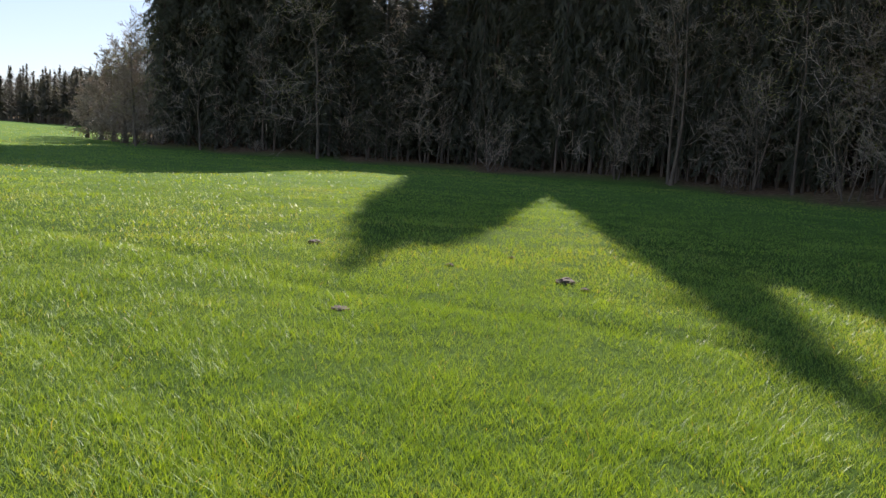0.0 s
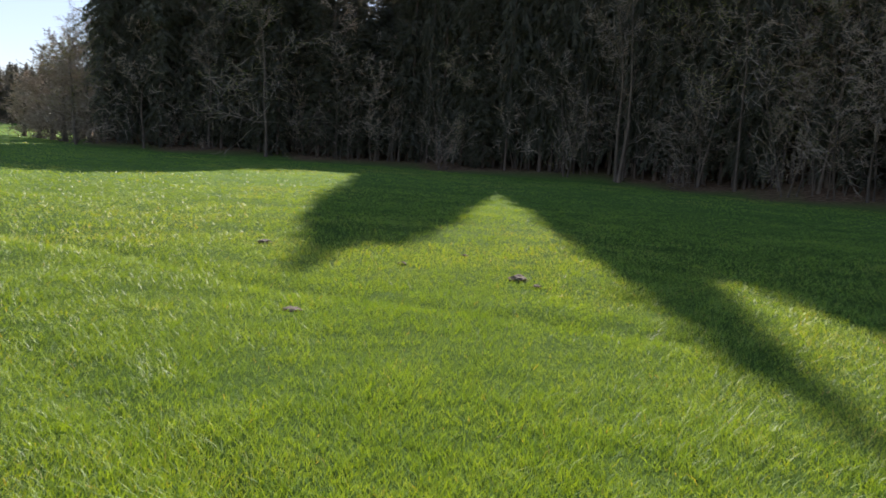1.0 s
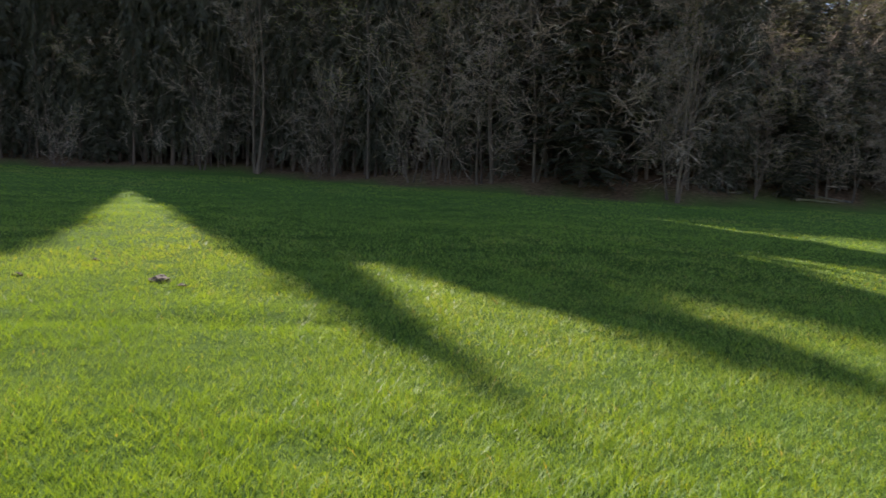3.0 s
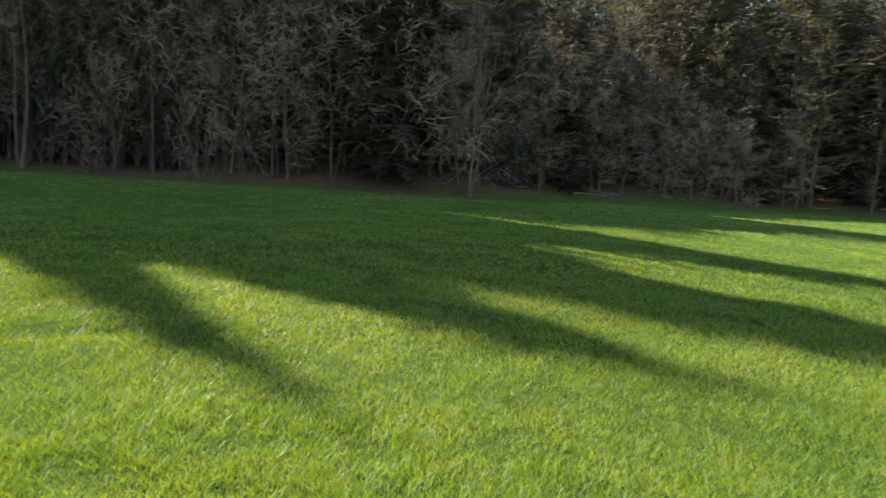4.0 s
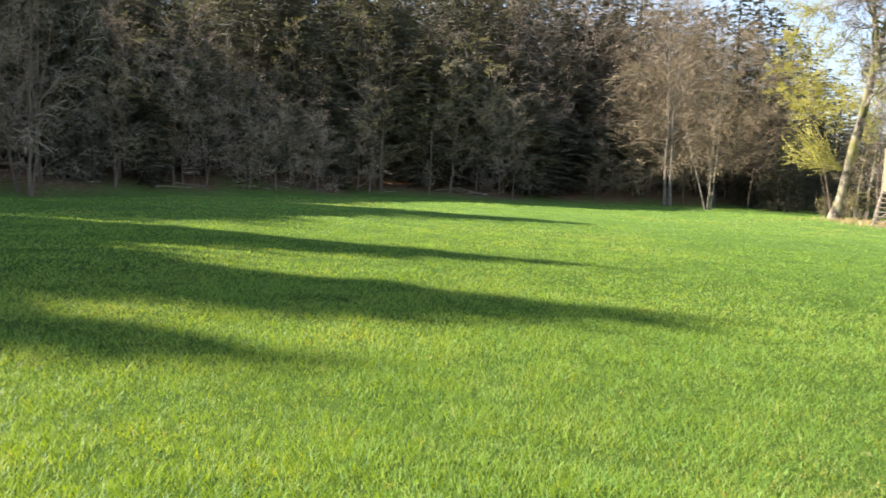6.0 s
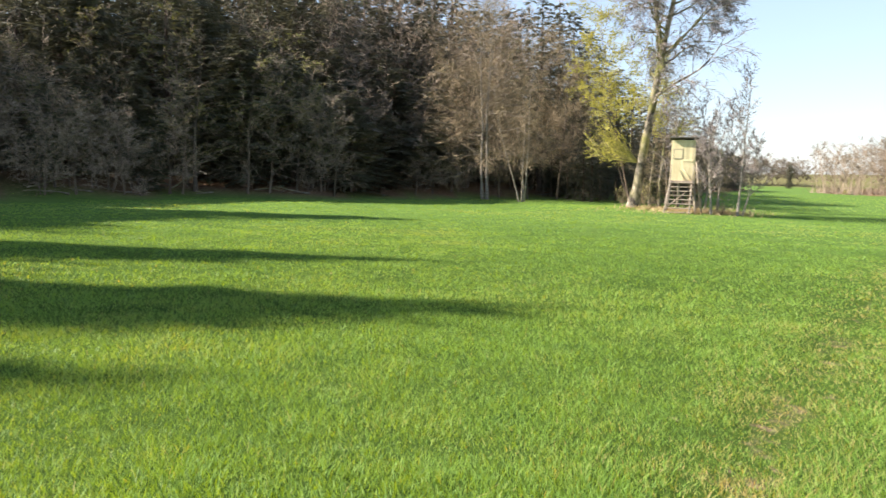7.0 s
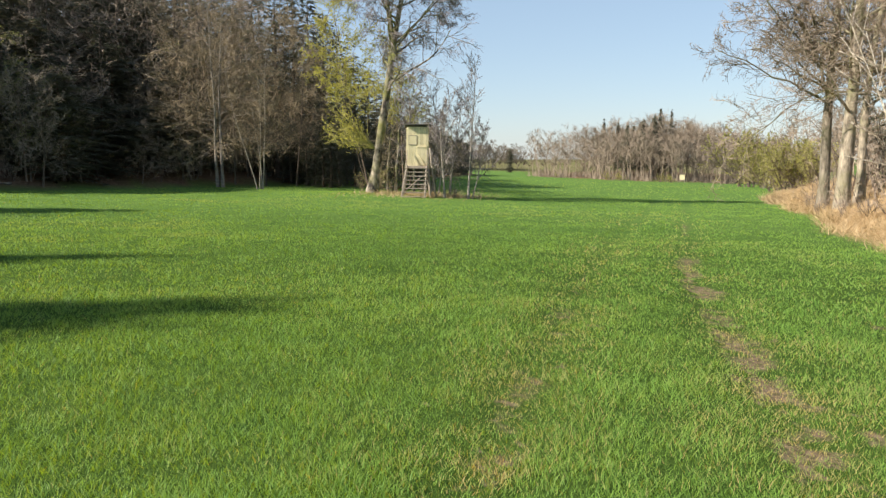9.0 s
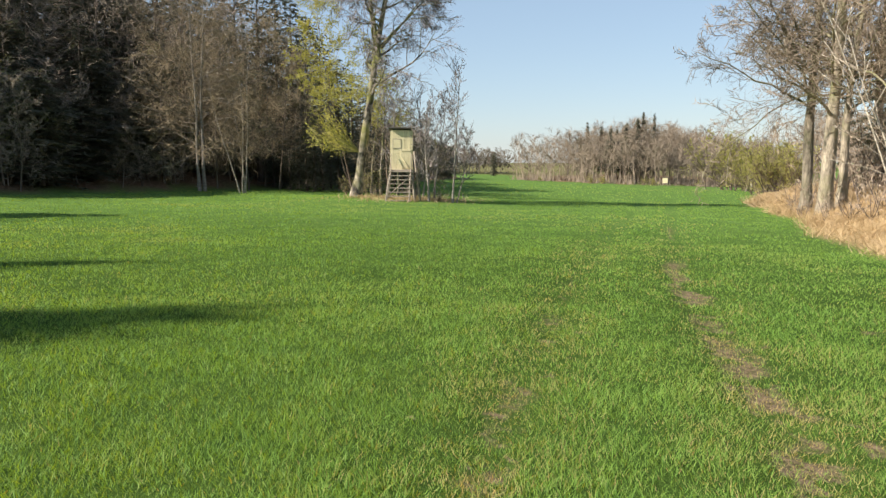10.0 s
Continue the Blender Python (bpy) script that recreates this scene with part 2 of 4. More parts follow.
M_GROUND = ground_material()
M_GRASS = leafy_material("grass_blades", (.090, .204, .040), (.204, .358, .072), .42, (1.62, 1.22, .08), .5, "tone", upright=.42, shine=.18)
M_STRAW = leafy_material("dry_grass_stems", (.36, .25, .125), (.66, .50, .285), .25, (1, .95, .8), .6)
M_NEEDLE = leafy_material("spruce_needles", (.070, .074, .050), (.130, .126, .085), .35, (1, 1, .8), .6)
M_BARK = bark_material("grey_brown_bark", (.075, .058, .043), (.185, .14, .10))
M_BARK_DARK = bark_material("spruce_bark", (.055, .041, .031), (.17, .122, .09))
M_BARK_BIRCH = bark_material("birch_bark", (.12, .105, .083), (.46, .41, .325), 5, (1, 1, 2.2))
M_BARK_MOSS = bark_material("mossy_poplar_bark", (.025, .021, .016), (.36, .31, .23), 3.6, (1, 1, .6), (.14, .14, .04), .40, .62, .10)
M_BARK_PALE = bark_material("pale_alder_bark", (.13, .11, .09), (.38, .34, .28), 5, (1, 1, 1.5))
M_TWIG = bark_material("brown_twigs", (.22, .175, .13), (.42, .34, .255), 2)
M_TWIG_FAR = bark_material("lilac_brown_far_twigs", (.145, .116, .084), (.28, .225, .163), 2)
M_BARK_OAK = bark_material("grey_oak_bark", (.085, .072, .052), (.32, .275, .205), 7, (1, 1, .3), (.16, .155, .075), .36, .66, .06)
M_SHOOT = bark_material("yellow_green_shoots", (.20, .19, .05), (.36, .33, .10), 3)
M_TWIG_WARM = bark_material("sunlit_alder_twigs", (.13, .10, .06), (.30, .235, .14), 2)
M_TWIG_GREY = bark_material("grey_oak_twigs", (.15, .115, .082), (.31, .245, .175), 2)
M_TWIG_LILAC = bark_material("lilac_grey_twigs", (.14, .115, .11), (.29, .25, .235), 2)
M_LEAF_FRESH = leafy_material("fresh_yellow_green_leaves", (.33, .31, .035), (.52, .47, .085), .45, (1, 1, .5), .5)
M_LEAF_GREEN = leafy_material("young_green_leaves", (.32, .32, .085), (.50, .47, .155), .45, (1, 1, .5), .5)
M_BUD = leafy_material("olive_young_buds", (.15, .16, .045), (.25, .25, .075), .3, (1, 1, .6), .6)
M_PLANK = plank_material("weathered_pale_boards", (.52, .45, .26), (.80, .71, .46))
M_POLE = plank_material("grey_round_poles", (.16, .13, .10), (.42, .36, .28))
M_FELT = plank_material("roofing_felt", (.045, .042, .038), (.11, .10, .085), (4, 4, 4))
M_SOIL = bark_material("crumbly_dark_soil", (.028, .019, .012), (.085, .058, .038), 18, (1, 1, 1))

# ---- ground ----
def build_ground():
    fine, coarse = np.radians(np.arange(-160, 42, .75)), np.radians(np.arange(42, 200, 3.95))
    az = np.concatenate([fine, coarse])
    radii = np.concatenate([.5 * 1.07 ** np.arange(0, 24), 2.55 * 1.02 ** np.arange(0, 80), 12.5 * 1.07 ** np.arange(0, 84)])
    rr, aa = np.meshgrid(radii, az, indexing="ij")
    x, y = (-np.sin(aa) * rr).ravel(), (np.cos(aa) * rr).ravel()
    z = ground_z(x, y)
    n, k = len(az), len(radii)
    i, j = np.meshgrid(np.arange(k - 1), np.arange(n), indexing="ij")
    j2 = (j + 1) % n
    quads = np.stack([i * n + j, (i + 1) * n + j, (i + 1) * n + j2, i * n + j2], -1).reshape(-1, 4)
    loops, sizes = quads.ravel(), np.full(len(quads), 4)
    # the middle
    x, y, z = np.append(x, 0), np.append(y, 0), np.append(z, float(ground_z(0, 0)))
    fan = np.stack([np.full(n, k * n), np.roll(np.arange(n), -1), np.arange(n)], -1)
    loops, sizes = np.concatenate([loops, fan[:, ::-1].ravel()]), np.concatenate([sizes, np.full(n, 3)])
    me = big_mesh("ground", np.stack([x, y, z], -1), loops, sizes, [M_GROUND],
                  [("wood", smooth(-.6, .8, wood_depth(x, y)) * (.6 + .4 * smooth(300, 200, np.hypot(x, y)))), ("wear", wear(x, y)), ("far_blade_tint", smooth(9, 34, np.hypot(x, y))), ("straw", smooth(-.5, .4, bank_depth(x, y)))])
    me.polygons.foreach_set("use_smooth", [True] * len(me.polygons))
    tagged(new("ground", me), "green meadow sloping gently, with leaf litter under the wood", "meadow", kind="structure")


build_ground()


def blades(x, y, height, width, lean, tone, bend=True):
    """Arrays of grass blades rooted on the ground: five corners and two faces each, or three corners and one face."""
    n = len(x)
    z = ground_z(x, y)
    th, ph = RNG.random(n) * 2 * np.pi, RNG.random(n) * 2 * np.pi
    sx, sy = np.cos(th) * width / 2, np.sin(th) * width / 2
    lx, ly = np.cos(ph) * lean * height, np.sin(ph) * lean * height
    root = np.stack([x, y, z - .01], -1)
    side = np.stack([sx, sy, np.zeros(n)], -1)
    tip = root + np.stack([lx, ly, height + .01], -1)
    if not bend:
        co = np.stack([root - side, root + side, tip], 1).reshape(-1, 3)
        return co, np.arange(3 * n), np.full(n, 3), np.repeat(tone, 3)
    mid = root + np.stack([lx * .3, ly * .3, height * .62], -1)
    co = np.stack([root - side, root + side, mid + side * .8, mid - side * .8, tip], 1).reshape(-1, 3)
    base = np.arange(n)[:, None] * 5
    loops = (base + np.array([0, 1, 2, 3, 3, 2, 4])).ravel()
    return co, loops, np.tile([4, 3], n), np.repeat(tone, 5)


def scatter(r0, r1, count, az0=-152, az1=37):
    r = np.sqrt(RNG.random(count) * (r1 * r1 - r0 * r0) + r0 * r0)
    a = np.radians(az0 + RNG.random(count) * (az1 - az0))
    return -np.sin(a) * r, np.cos(a) * r


def build_grass():
    parts = []
    for r0, r1, count, h, w, bend, span in ((1.6, 4.4, 150000, .062, .0042, True, ()), (4.4, 6.2, 150000, .056, .0046, False, ()), (6.2, 10, 260000, .052, .0064, False, ()),
                                            (10, 20, 270000, .046, .012, False, ()), (20, 45, 230000, .042, .03, False, ()),
                                            (45, 120, 60000, .045, .12, False, (-152, 37)),
                                            (.0, 1.6, 16000, .06, .006, False, (-180, 180)), (1.6, 9, 50000, .06, .010, False, (37, 208))):
        x, y = scatter(r0 * .85, r1 * 1.18, int(count * 1.35), *span)
        rad = np.hypot(x, y)
        fade = np.clip((rad - r0 * .85) / (r0 * .3 + .01), 0, 1) * np.clip((r1 * 1.18 - rad) / (r1 * .33), 0, 1)
        mix_in = RNG.random(len(x)) < fade
        x, y = x[mix_in], y[mix_in]
        count = len(x)
        worn = wear(x, y)
        clump = value_noise(x, y, .45, 41) * .6 + value_noise(x, y, .13, 42) * .4
        keep = (wood_depth(x, y) < .2) & (bank_depth(x, y) < .1) & (RNG.random(count) > worn * (.28 + .62 * value_noise(x, y, .05, 46))) & (RNG.random(count) < .45 + clump)
        x, y, worn, clump = x[keep], y[keep], worn[keep], clump[keep]
        n = len(x)
        hh = h * (.35 + 1.15 * clump) * (.5 + .9 * RNG.random(n)) * (1 - .5 * worn)
        patch = value_noise(x, y, 3.5, 43) * .6 + value_noise(x, y, 1.1, 44) * .4
        trodden = np.exp(-(np.minimum(np.abs(line_distance(x, y, TRACK_A)), np.abs(line_distance(x, y, TRACK_B))) / .8) ** 2) * smooth(60, 15, np.hypot(x, y))
        dry = smooth(.2, 3.0, -line_distance(x, y, TRACK_A)) * smooth(60, 20, np.hypot(x, y)) * (.4 + .6 * value_noise(x, y, .7, 48)) * (y < -1)
        loose = .46 * smooth(26, 5, np.hypot(x, y)) + .05
        # the last .12 term pales far blades: distance haze put into their tone
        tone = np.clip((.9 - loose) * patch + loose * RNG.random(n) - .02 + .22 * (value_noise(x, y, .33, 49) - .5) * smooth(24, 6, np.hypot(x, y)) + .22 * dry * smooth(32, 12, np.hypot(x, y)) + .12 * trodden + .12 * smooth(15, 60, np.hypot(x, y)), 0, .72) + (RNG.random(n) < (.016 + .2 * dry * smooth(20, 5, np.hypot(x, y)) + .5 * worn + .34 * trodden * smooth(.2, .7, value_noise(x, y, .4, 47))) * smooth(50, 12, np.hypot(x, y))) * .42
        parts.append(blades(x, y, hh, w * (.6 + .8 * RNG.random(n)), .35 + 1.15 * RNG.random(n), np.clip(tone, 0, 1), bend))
    shift, loops = 0, []
    for co, lo, sz, to in parts:
        loops.append(lo + shift)
        shift += len(co)
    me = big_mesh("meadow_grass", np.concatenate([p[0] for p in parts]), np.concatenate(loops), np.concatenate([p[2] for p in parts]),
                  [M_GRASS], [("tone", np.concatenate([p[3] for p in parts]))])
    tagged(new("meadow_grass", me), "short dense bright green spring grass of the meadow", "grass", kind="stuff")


def build_straw():
    x, y = scatter(9, 75, 230000, -156, -128)
    b = bank_depth(x, y)
    keep = (b > -.5) & (b < 9) & (RNG.random(len(x)) < smooth(-.6, .6, b))
    x, y = x[keep], y[keep]
    # rough dry patch round the foot of the hunting blind
    px, py = RNG.normal(34.8, .9, 2600), RNG.normal(-12.3, 1.5, 2600)
    px, py = px - .27 * (py + 11.6), py
    x, y = np.concatenate([x, px]), np.concatenate([y, py])
    n = len(x)
    clump = value_noise(x, y, .9, 45)
    r = np.hypot(x, y)
    co, lo, sz, to = blades(x, y, np.where(y > -14, .5, 1) * (.10 + .34 * clump) * (.5 + RNG.random(n)), .003 + .0007 * r * (.5 + RNG.random(n)), .5 + 1.8 * RNG.random(n), np.zeros(n), False)
    me = big_mesh("dry_grass", co, lo, sz, [M_STRAW])
    tagged(new("dry_grass", me), "matted dry straw-coloured grass on the bank", "dry grass", kind="stuff")


build_grass()
build_straw()

# ---- trees ----
def tube(V, F, pts, radii, sides):
    base = len(V)
    for k, (p, r) in enumerate(zip(pts, radii)):
        d = (pts[min(k + 1, len(pts) - 1)] - pts[max(k - 1, 0)]).normalized()
        u = d.orthogonal().normalized()
        w = d.cross(u)
        for s in range(sides):
            a = 2 * math.pi * s / sides
            V.append(p + (u * math.cos(a) + w * math.sin(a)) * r)
    for k in range(len(pts) - 1):
        for s in range(sides):
            a, b = base + k * sides + s, base + k * sides + (s + 1) % sides
            F.append((a, b, b + sides, a + sides))
    F.append(tuple(base + (len(pts) - 1) * sides + s for s in range(sides)))


def ribbon(V, F, pts, r):
    """A thin tapering twig as a narrow strip."""
    d = (pts[-1] - pts[0])
    u = d.cross(Vector((random.gauss(0, 1), random.gauss(0, 1), random.gauss(0, 1)))).normalized()
    base, n = len(V), len(pts)
    for k, p in enumerate(pts[:-1]):
        w = r * (1 - .7 * k / (n - 1))
        V.append(p - u * w)
        V.append(p + u * w)
    V.append(pts[-1])
    for k in range(n - 2):
        a = base + 2 * k
        F.append((a, a + 1, a + 3, a + 2))
    a = base + 2 * (n - 2)
    F.append((a, a + 1, a + 2))


def bend_line(p, d, length, n, wobble, rise):
    pts = [p.copy()]
    d = d.normalized()
    for _ in range(n):
        d = (d + Vector((random.gauss(0, wobble), random.gauss(0, wobble), random.gauss(0, wobble) + rise))).normalized()
        pts.append(pts[-1] + d * (length / n))
    return pts


def along(pts, f):
    q = f * (len(pts) - 1)
    i = min(int(q), len(pts) - 2)
    return pts[i].lerp(pts[i + 1], q - i), (pts[i + 1] - pts[i]).normalized()


def aside(d, angle):
    u = d.orthogonal().normalized()
    a = random.random() * 2 * math.pi
    side = u * math.cos(a) + d.cross(u) * math.sin(a)
    return d * math.cos(angle) + side * math.sin(angle)


def grow(wood, twig, leaf, p, d, length, r, level, spec):
    """One stem with its side stems. The thick levels are round, the thin ones narrow strips."""
    pts = bend_line(p, d, length, spec["segs"][level], spec["wobble"][level], spec["rise"][level])
    if level < spec["round"]:
        taper = [max(.012, r * (1 - spec["taper"] * (k / (len(pts) - 1)) ** spec.get("power", 1))) for k in range(len(pts))]
        if level == 0 and spec.get("knots"):
            taper = [v * (1 + random.gauss(0, spec["knots"])) for v in taper]
        if level == 0 and p.z < .5:
            taper[0] *= 1.45
        tube(*wood, pts, taper, spec["sides"][level])
    else:
        ribbon(*twig, pts, max(spec["thin"], min(r, spec.get("cap", .013))))
    if level + 1 >= len(spec["segs"]):
        for _ in range(spec.get("leaves", 0)):
            q, _d = along(pts, random.uniform(.2, 1))
            s = spec["leaf"] * random.uniform(.6, 1.4)
            a = Vector((random.gauss(0, 1), random.gauss(0, 1), random.gauss(0, 1))).normalized()
            b = a.orthogonal().normalized()
            i = len(leaf[0])
            leaf[0].extend([q - b * s * .4, q + b * s * .4, q + a * s])
            leaf[1].append((i, i + 1, i + 2))
        return
    kids = spec["kids"][level]
    for k in range(kids):
        f = spec["from"][level] + (1 - spec["from"][level]) * (k + random.random()) / kids
        q, dq = along(pts, min(f, .99))
        share = (1 - .62 * f) if level == 0 else (1 - .5 * f)
        if level == 0:
            share *= spec.get("shape", lambda v: 1)(f)
        dn = aside(dq, radians(random.gauss(spec["angle"][level], 12)))
        if "sag" in spec and level > 0:
            dn = (dn + Vector((0, 0, -spec["sag"]))).normalized()
        grow(wood, twig, leaf, q, dn, length * spec["ratio"][level] * share * random.uniform(.7, 1.25), r * spec["thick"][level] * share,
             level + 1, spec)


def tree_parts(name, stems, spec, wood_mat, twig_mat, leaf_mat, seed, label, category="tree", group="", leaf_name="leaves"):
    """A tree of one or more stems, each (foot, way, length, radius); its foot stands at the origin."""
    random.seed(seed)
    wood, twig, leaf = ([], []), ([], []), ([], [])
    for p, d, length, r in stems:
        grow(wood, twig, leaf, Vector(p), Vector(d), length, r, 0, spec)
    root = thing(name, label, category, group)
    if len(stems) > 4:
        tagged(part("undergrowth", mesh_from("undergrowth", *wood, wood_mat, True), root), kind="stuff")
    else:
        part("trunk", mesh_from("trunk", *wood, wood_mat, True), root)
    if twig[0]:
        tagged(part("crown", mesh_from("crown", *twig, twig_mat), root), kind="stuff")
    if leaf[0]:
        tagged(part(leaf_name, mesh_from(leaf_name, *leaf, leaf_mat), root), kind="stuff")
    return root


BARE_TREE = dict(segs=[9, 5, 3, 2], wobble=[.045, .13, .18, .22], rise=[.02, .07, .05, .03], round=2, sides=[5, 3], taper=.88, thin=.011,
                 kids=[22, 7, 6], **{"from": [.16, .15, .1]}, angle=[58, 48, 45], ratio=[.36, .5, .72], thick=[.3, .38, .5])
SHRUB = dict(segs=[5, 4, 3], wobble=[.12, .16, .2], rise=[.06, .05, .03], round=1, sides=[4], taper=.85, thin=.011,
             kids=[7, 5], **{"from": [.12, .1]}, angle=[42, 45], ratio=[.5, .5], thick=[.4, .5])


def spruce_tree(height, radius, seed, label, skirt=.05, dense=4.8, blunt=2.6):
    """A spruce: straight trunk, whorls of drooping boughs with hanging sprays of needles."""
    random.seed(seed)
    wood, need = ([], []), ([], [])
    tube(*wood, [Vector((random.gauss(0, .03), random.gauss(0, .03), height * k / 7)) for k in range(8)],
         [max(.02, height * .0125 * (1 - k / 7.2)) for k in range(8)], 7)
    z = height * skirt
    V, F = need

    def spray(q, u, tip):
        i = len(V)
        V.extend([q - u, q + u, tip])
        F.append((i, i + 1, i + 2))

    while z < height * .99:
        f = 1 - z / height
        reach = radius * min(1, blunt * f) ** .62 * random.uniform(.62, 1.25) + .15
        count = 5 if f < .25 else 6
        a0 = random.random() * 6.28
        for c in range(count):
            a = a0 + 6.283 * c / count + random.gauss(0, .2)
            ll = reach * random.uniform(.5, 1.35)
            out = Vector((math.cos(a), math.sin(a), 0))
            side = Vector((-math.sin(a), math.cos(a), 0))
            droop = .25 + .5 * f
            n = max(2, int(ll * dense))
            start = Vector((0, 0, z + random.gauss(0, .15)))
            spine = lambda s: start + out * (ll * s) + Vector((0, 0, ll * (.12 * s - droop * s * s * .75)))
            for k in range(n):
                s = .1 + .9 * (k + random.random()) / n
                q = spine(s)
                for sgn in (-1, 1):
                    w = (.42 * ll * (1.08 - s) + .28) * random.uniform(.5, 1.1)
                    spray(q, out * random.uniform(.05, .11) + Vector((0, 0, random.gauss(0, .06))),
                          q + side * (sgn * w) + out * (w * .5) + Vector((0, 0, -w * random.uniform(.15, .8))))
                spray(q, out * random.uniform(.04, .09) + side * random.gauss(0, .06), q + Vector((random.gauss(0, .3), random.gauss(0, .3), -random.uniform(.15, .6))))
            e = spine(.85)
            spray(e, side * .24, e + out * (.25 + .15 * ll) + Vector((0, 0, -.15)))
        z += height * (.020 + .012 * f) * (1.25 if dense < 2 else 1)
    root = thing("spruce_tree", label, "tree", "spruces of the wood")
    part("trunk", mesh_from("trunk", *wood, M_BARK_DARK, True), root)
    tagged(part("crown", mesh_from("crown", *need, M_NEEDLE), root), kind="stuff")
    return root


def stand(x, y, turn=0.0, size=1.0, lift=0.0, squash=1.0):
    """A pose on the ground for a tree."""
    return Matrix.LocRotScale((x, y, float(ground_z(x, y)) - .06 + lift), Euler((0, 0, turn)), (size * squash, size * squash, size))


def polar(az, d):
    return -math.sin(radians(az)) * d, math.cos(radians(az)) * d


SPRUCE_LABEL = "tall dark green spruce with boughs hanging low"
spruces = [spruce_tree(20, 2.6, 101, SPRUCE_LABEL), spruce_tree(20, 2.6, 102, SPRUCE_LABEL), spruce_tree(20, 2.6, 103, SPRUCE_LABEL, .10),
           spruce_tree(20, 2.6, 106, SPRUCE_LABEL, .08, 4.8, 5.5)]
deep_spruces = [spruce_tree(20, 2.6, 104, SPRUCE_LABEL, .04, 1.1), spruce_tree(20, 2.6, 105, SPRUCE_LABEL, .04, 1.1)]
BARE_LABEL = "leafless broadleaved tree with grey-brown bark and fine twigs"
bares = [tree_parts("bare_tree", [((0, 0, 0), (.03, .02, 1), 14, .085)], BARE_TREE, M_BARK, M_TWIG, None, 201, BARE_LABEL, "tree", "bare trees of the wood"),
         tree_parts("bare_tree", [((0, 0, 0), (-.06, .05, 1), 14, .08), ((.15, 0, 0), (.16, -.04, 1), 11.5, .06)], dict(BARE_TREE, kids=[15, 6, 6]), M_BARK, M_TWIG,
                    None, 202, BARE_LABEL, "tree", "bare trees of the wood"),
         tree_parts("bare_tree", [((0, 0, 0), (.02, -.05, 1), 14, .12)], dict(BARE_TREE, angle=[68, 50, 45], **{"from": [.3, .15, .1]}), M_BARK, M_TWIG, None, 203,
                    BARE_LABEL, "tree", "bare trees of the wood"),
         tree_parts("bare_tree", [((0, 0, 0), (.05, .05, 1), 14, .07)], dict(BARE_TREE, leaves=2, leaf=.09, kids=[19, 7, 5]), M_BARK, M_TWIG, M_BUD, 204,
                    "slender broadleaved tree with first olive-green buds", "tree", "bare trees of the wood", "young_foliage")]
BRUSH = dict(BARE_TREE, segs=[7, 5, 3, 2], kids=[24, 9, 7], thin=.012, cap=.012, angle=[70, 52, 48], ratio=[.42, .5, .62], **{"from": [.08, .1, .1]}, wobble=[.07, .13, .18, .22])
brushes = [tree_parts("bare_tree", [((0, 0, 0), (.05, .02, 1), 9, .06), ((.25, .1, 0), (.22, .1, 1), 7, .045)], dict(BRUSH, kids=[15, 8, 7]), M_BARK, M_TWIG, None, 211,
                      "low bushy leafless tree with a dense net of grey-brown twigs", "tree", "bushy trees at the wood's edge"),
           tree_parts("bare_tree", [((0, 0, 0), (-.05, .04, 1), 9, .065)], BRUSH, M_BARK, M_TWIG, None, 212,
                      "low bushy leafless tree with a dense net of grey-brown twigs", "tree", "bushy trees at the wood's edge"),
           tree_parts("bare_tree", [((0, 0, 0), (.08, -.04, 1), 9, .06)], dict(BRUSH, leaves=1, leaf=.07), M_BARK, M_TWIG, M_BUD, 213,
                      "bushy tree of the wood's edge with first olive buds", "tree", "bushy trees at the wood's edge", "young_foliage")]
THICKET = dict(segs=[6, 3, 2], wobble=[.06, .15, .2], rise=[.04, .08, .04], round=1, sides=[3], taper=.85, thin=.011,
               kids=[8, 4], **{"from": [.15, .1]}, angle=[42, 45], ratio=[.3, .6], thick=[.45, .5])
SHRUB_LABEL = "tangled leafless brown undergrowth shrub at the wood's edge"


def shrub_stems(n, h, spread):
    return [((random.gauss(0, .12), random.gauss(0, .12), 0), (random.gauss(0, spread), random.gauss(0, spread), 1), h * random.uniform(.6, 1.1), .022)
            for _ in range(n)]


random.seed(5)
thickets = [tree_parts("sapling_thicket", [((random.uniform(-1.6, 1.6), random.uniform(-1.2, 1.2), 0), (random.gauss(0, .1), random.gauss(0, .1), 1), random.uniform(3, 6.5), .026)
                                           for _ in range(13)], THICKET, M_BARK, M_TWIG, None, seed, "dense thicket of thin bare saplings under the trees", "thicket", "sapling thickets")
            for seed in (311, 312)]
shrubs = [tree_parts("shrub", shrub_stems(7, 2.6, .4), SHRUB, M_BARK_DARK, M_TWIG, None, 301, SHRUB_LABEL, "shrub", "undergrowth"),
          tree_parts("shrub", shrub_stems(9, 2.0, .55), SHRUB, M_BARK_DARK, M_TWIG, None, 302, SHRUB_LABEL, "shrub", "undergrowth"),
          tree_parts("shrub", shrub_stems(7, 3.2, .35), dict(SHRUB, leaves=1, leaf=.08), M_BARK_DARK, M_TWIG, M_BUD, 303,
                     "undergrowth shrub with first olive-green buds", "shrub", "undergrowth", "young_foliage")]
def plant(kind, x, y, size, squash=1.0, turn=None):
    """A copy of a model tree; the models themselves are taken away at the end."""
    return copy_thing(kind, stand(x, y, random.random() * 6.28 if turn is None else turn, size, 0, squash))


DEPTH = []            # the spruces deep in the wood, that nobody could count


def plant_deep(k, x, y, size, squash=1.0):
    DEPTH.append((k, stand(x, y, random.random() * 6.28, size, 0, squash)))


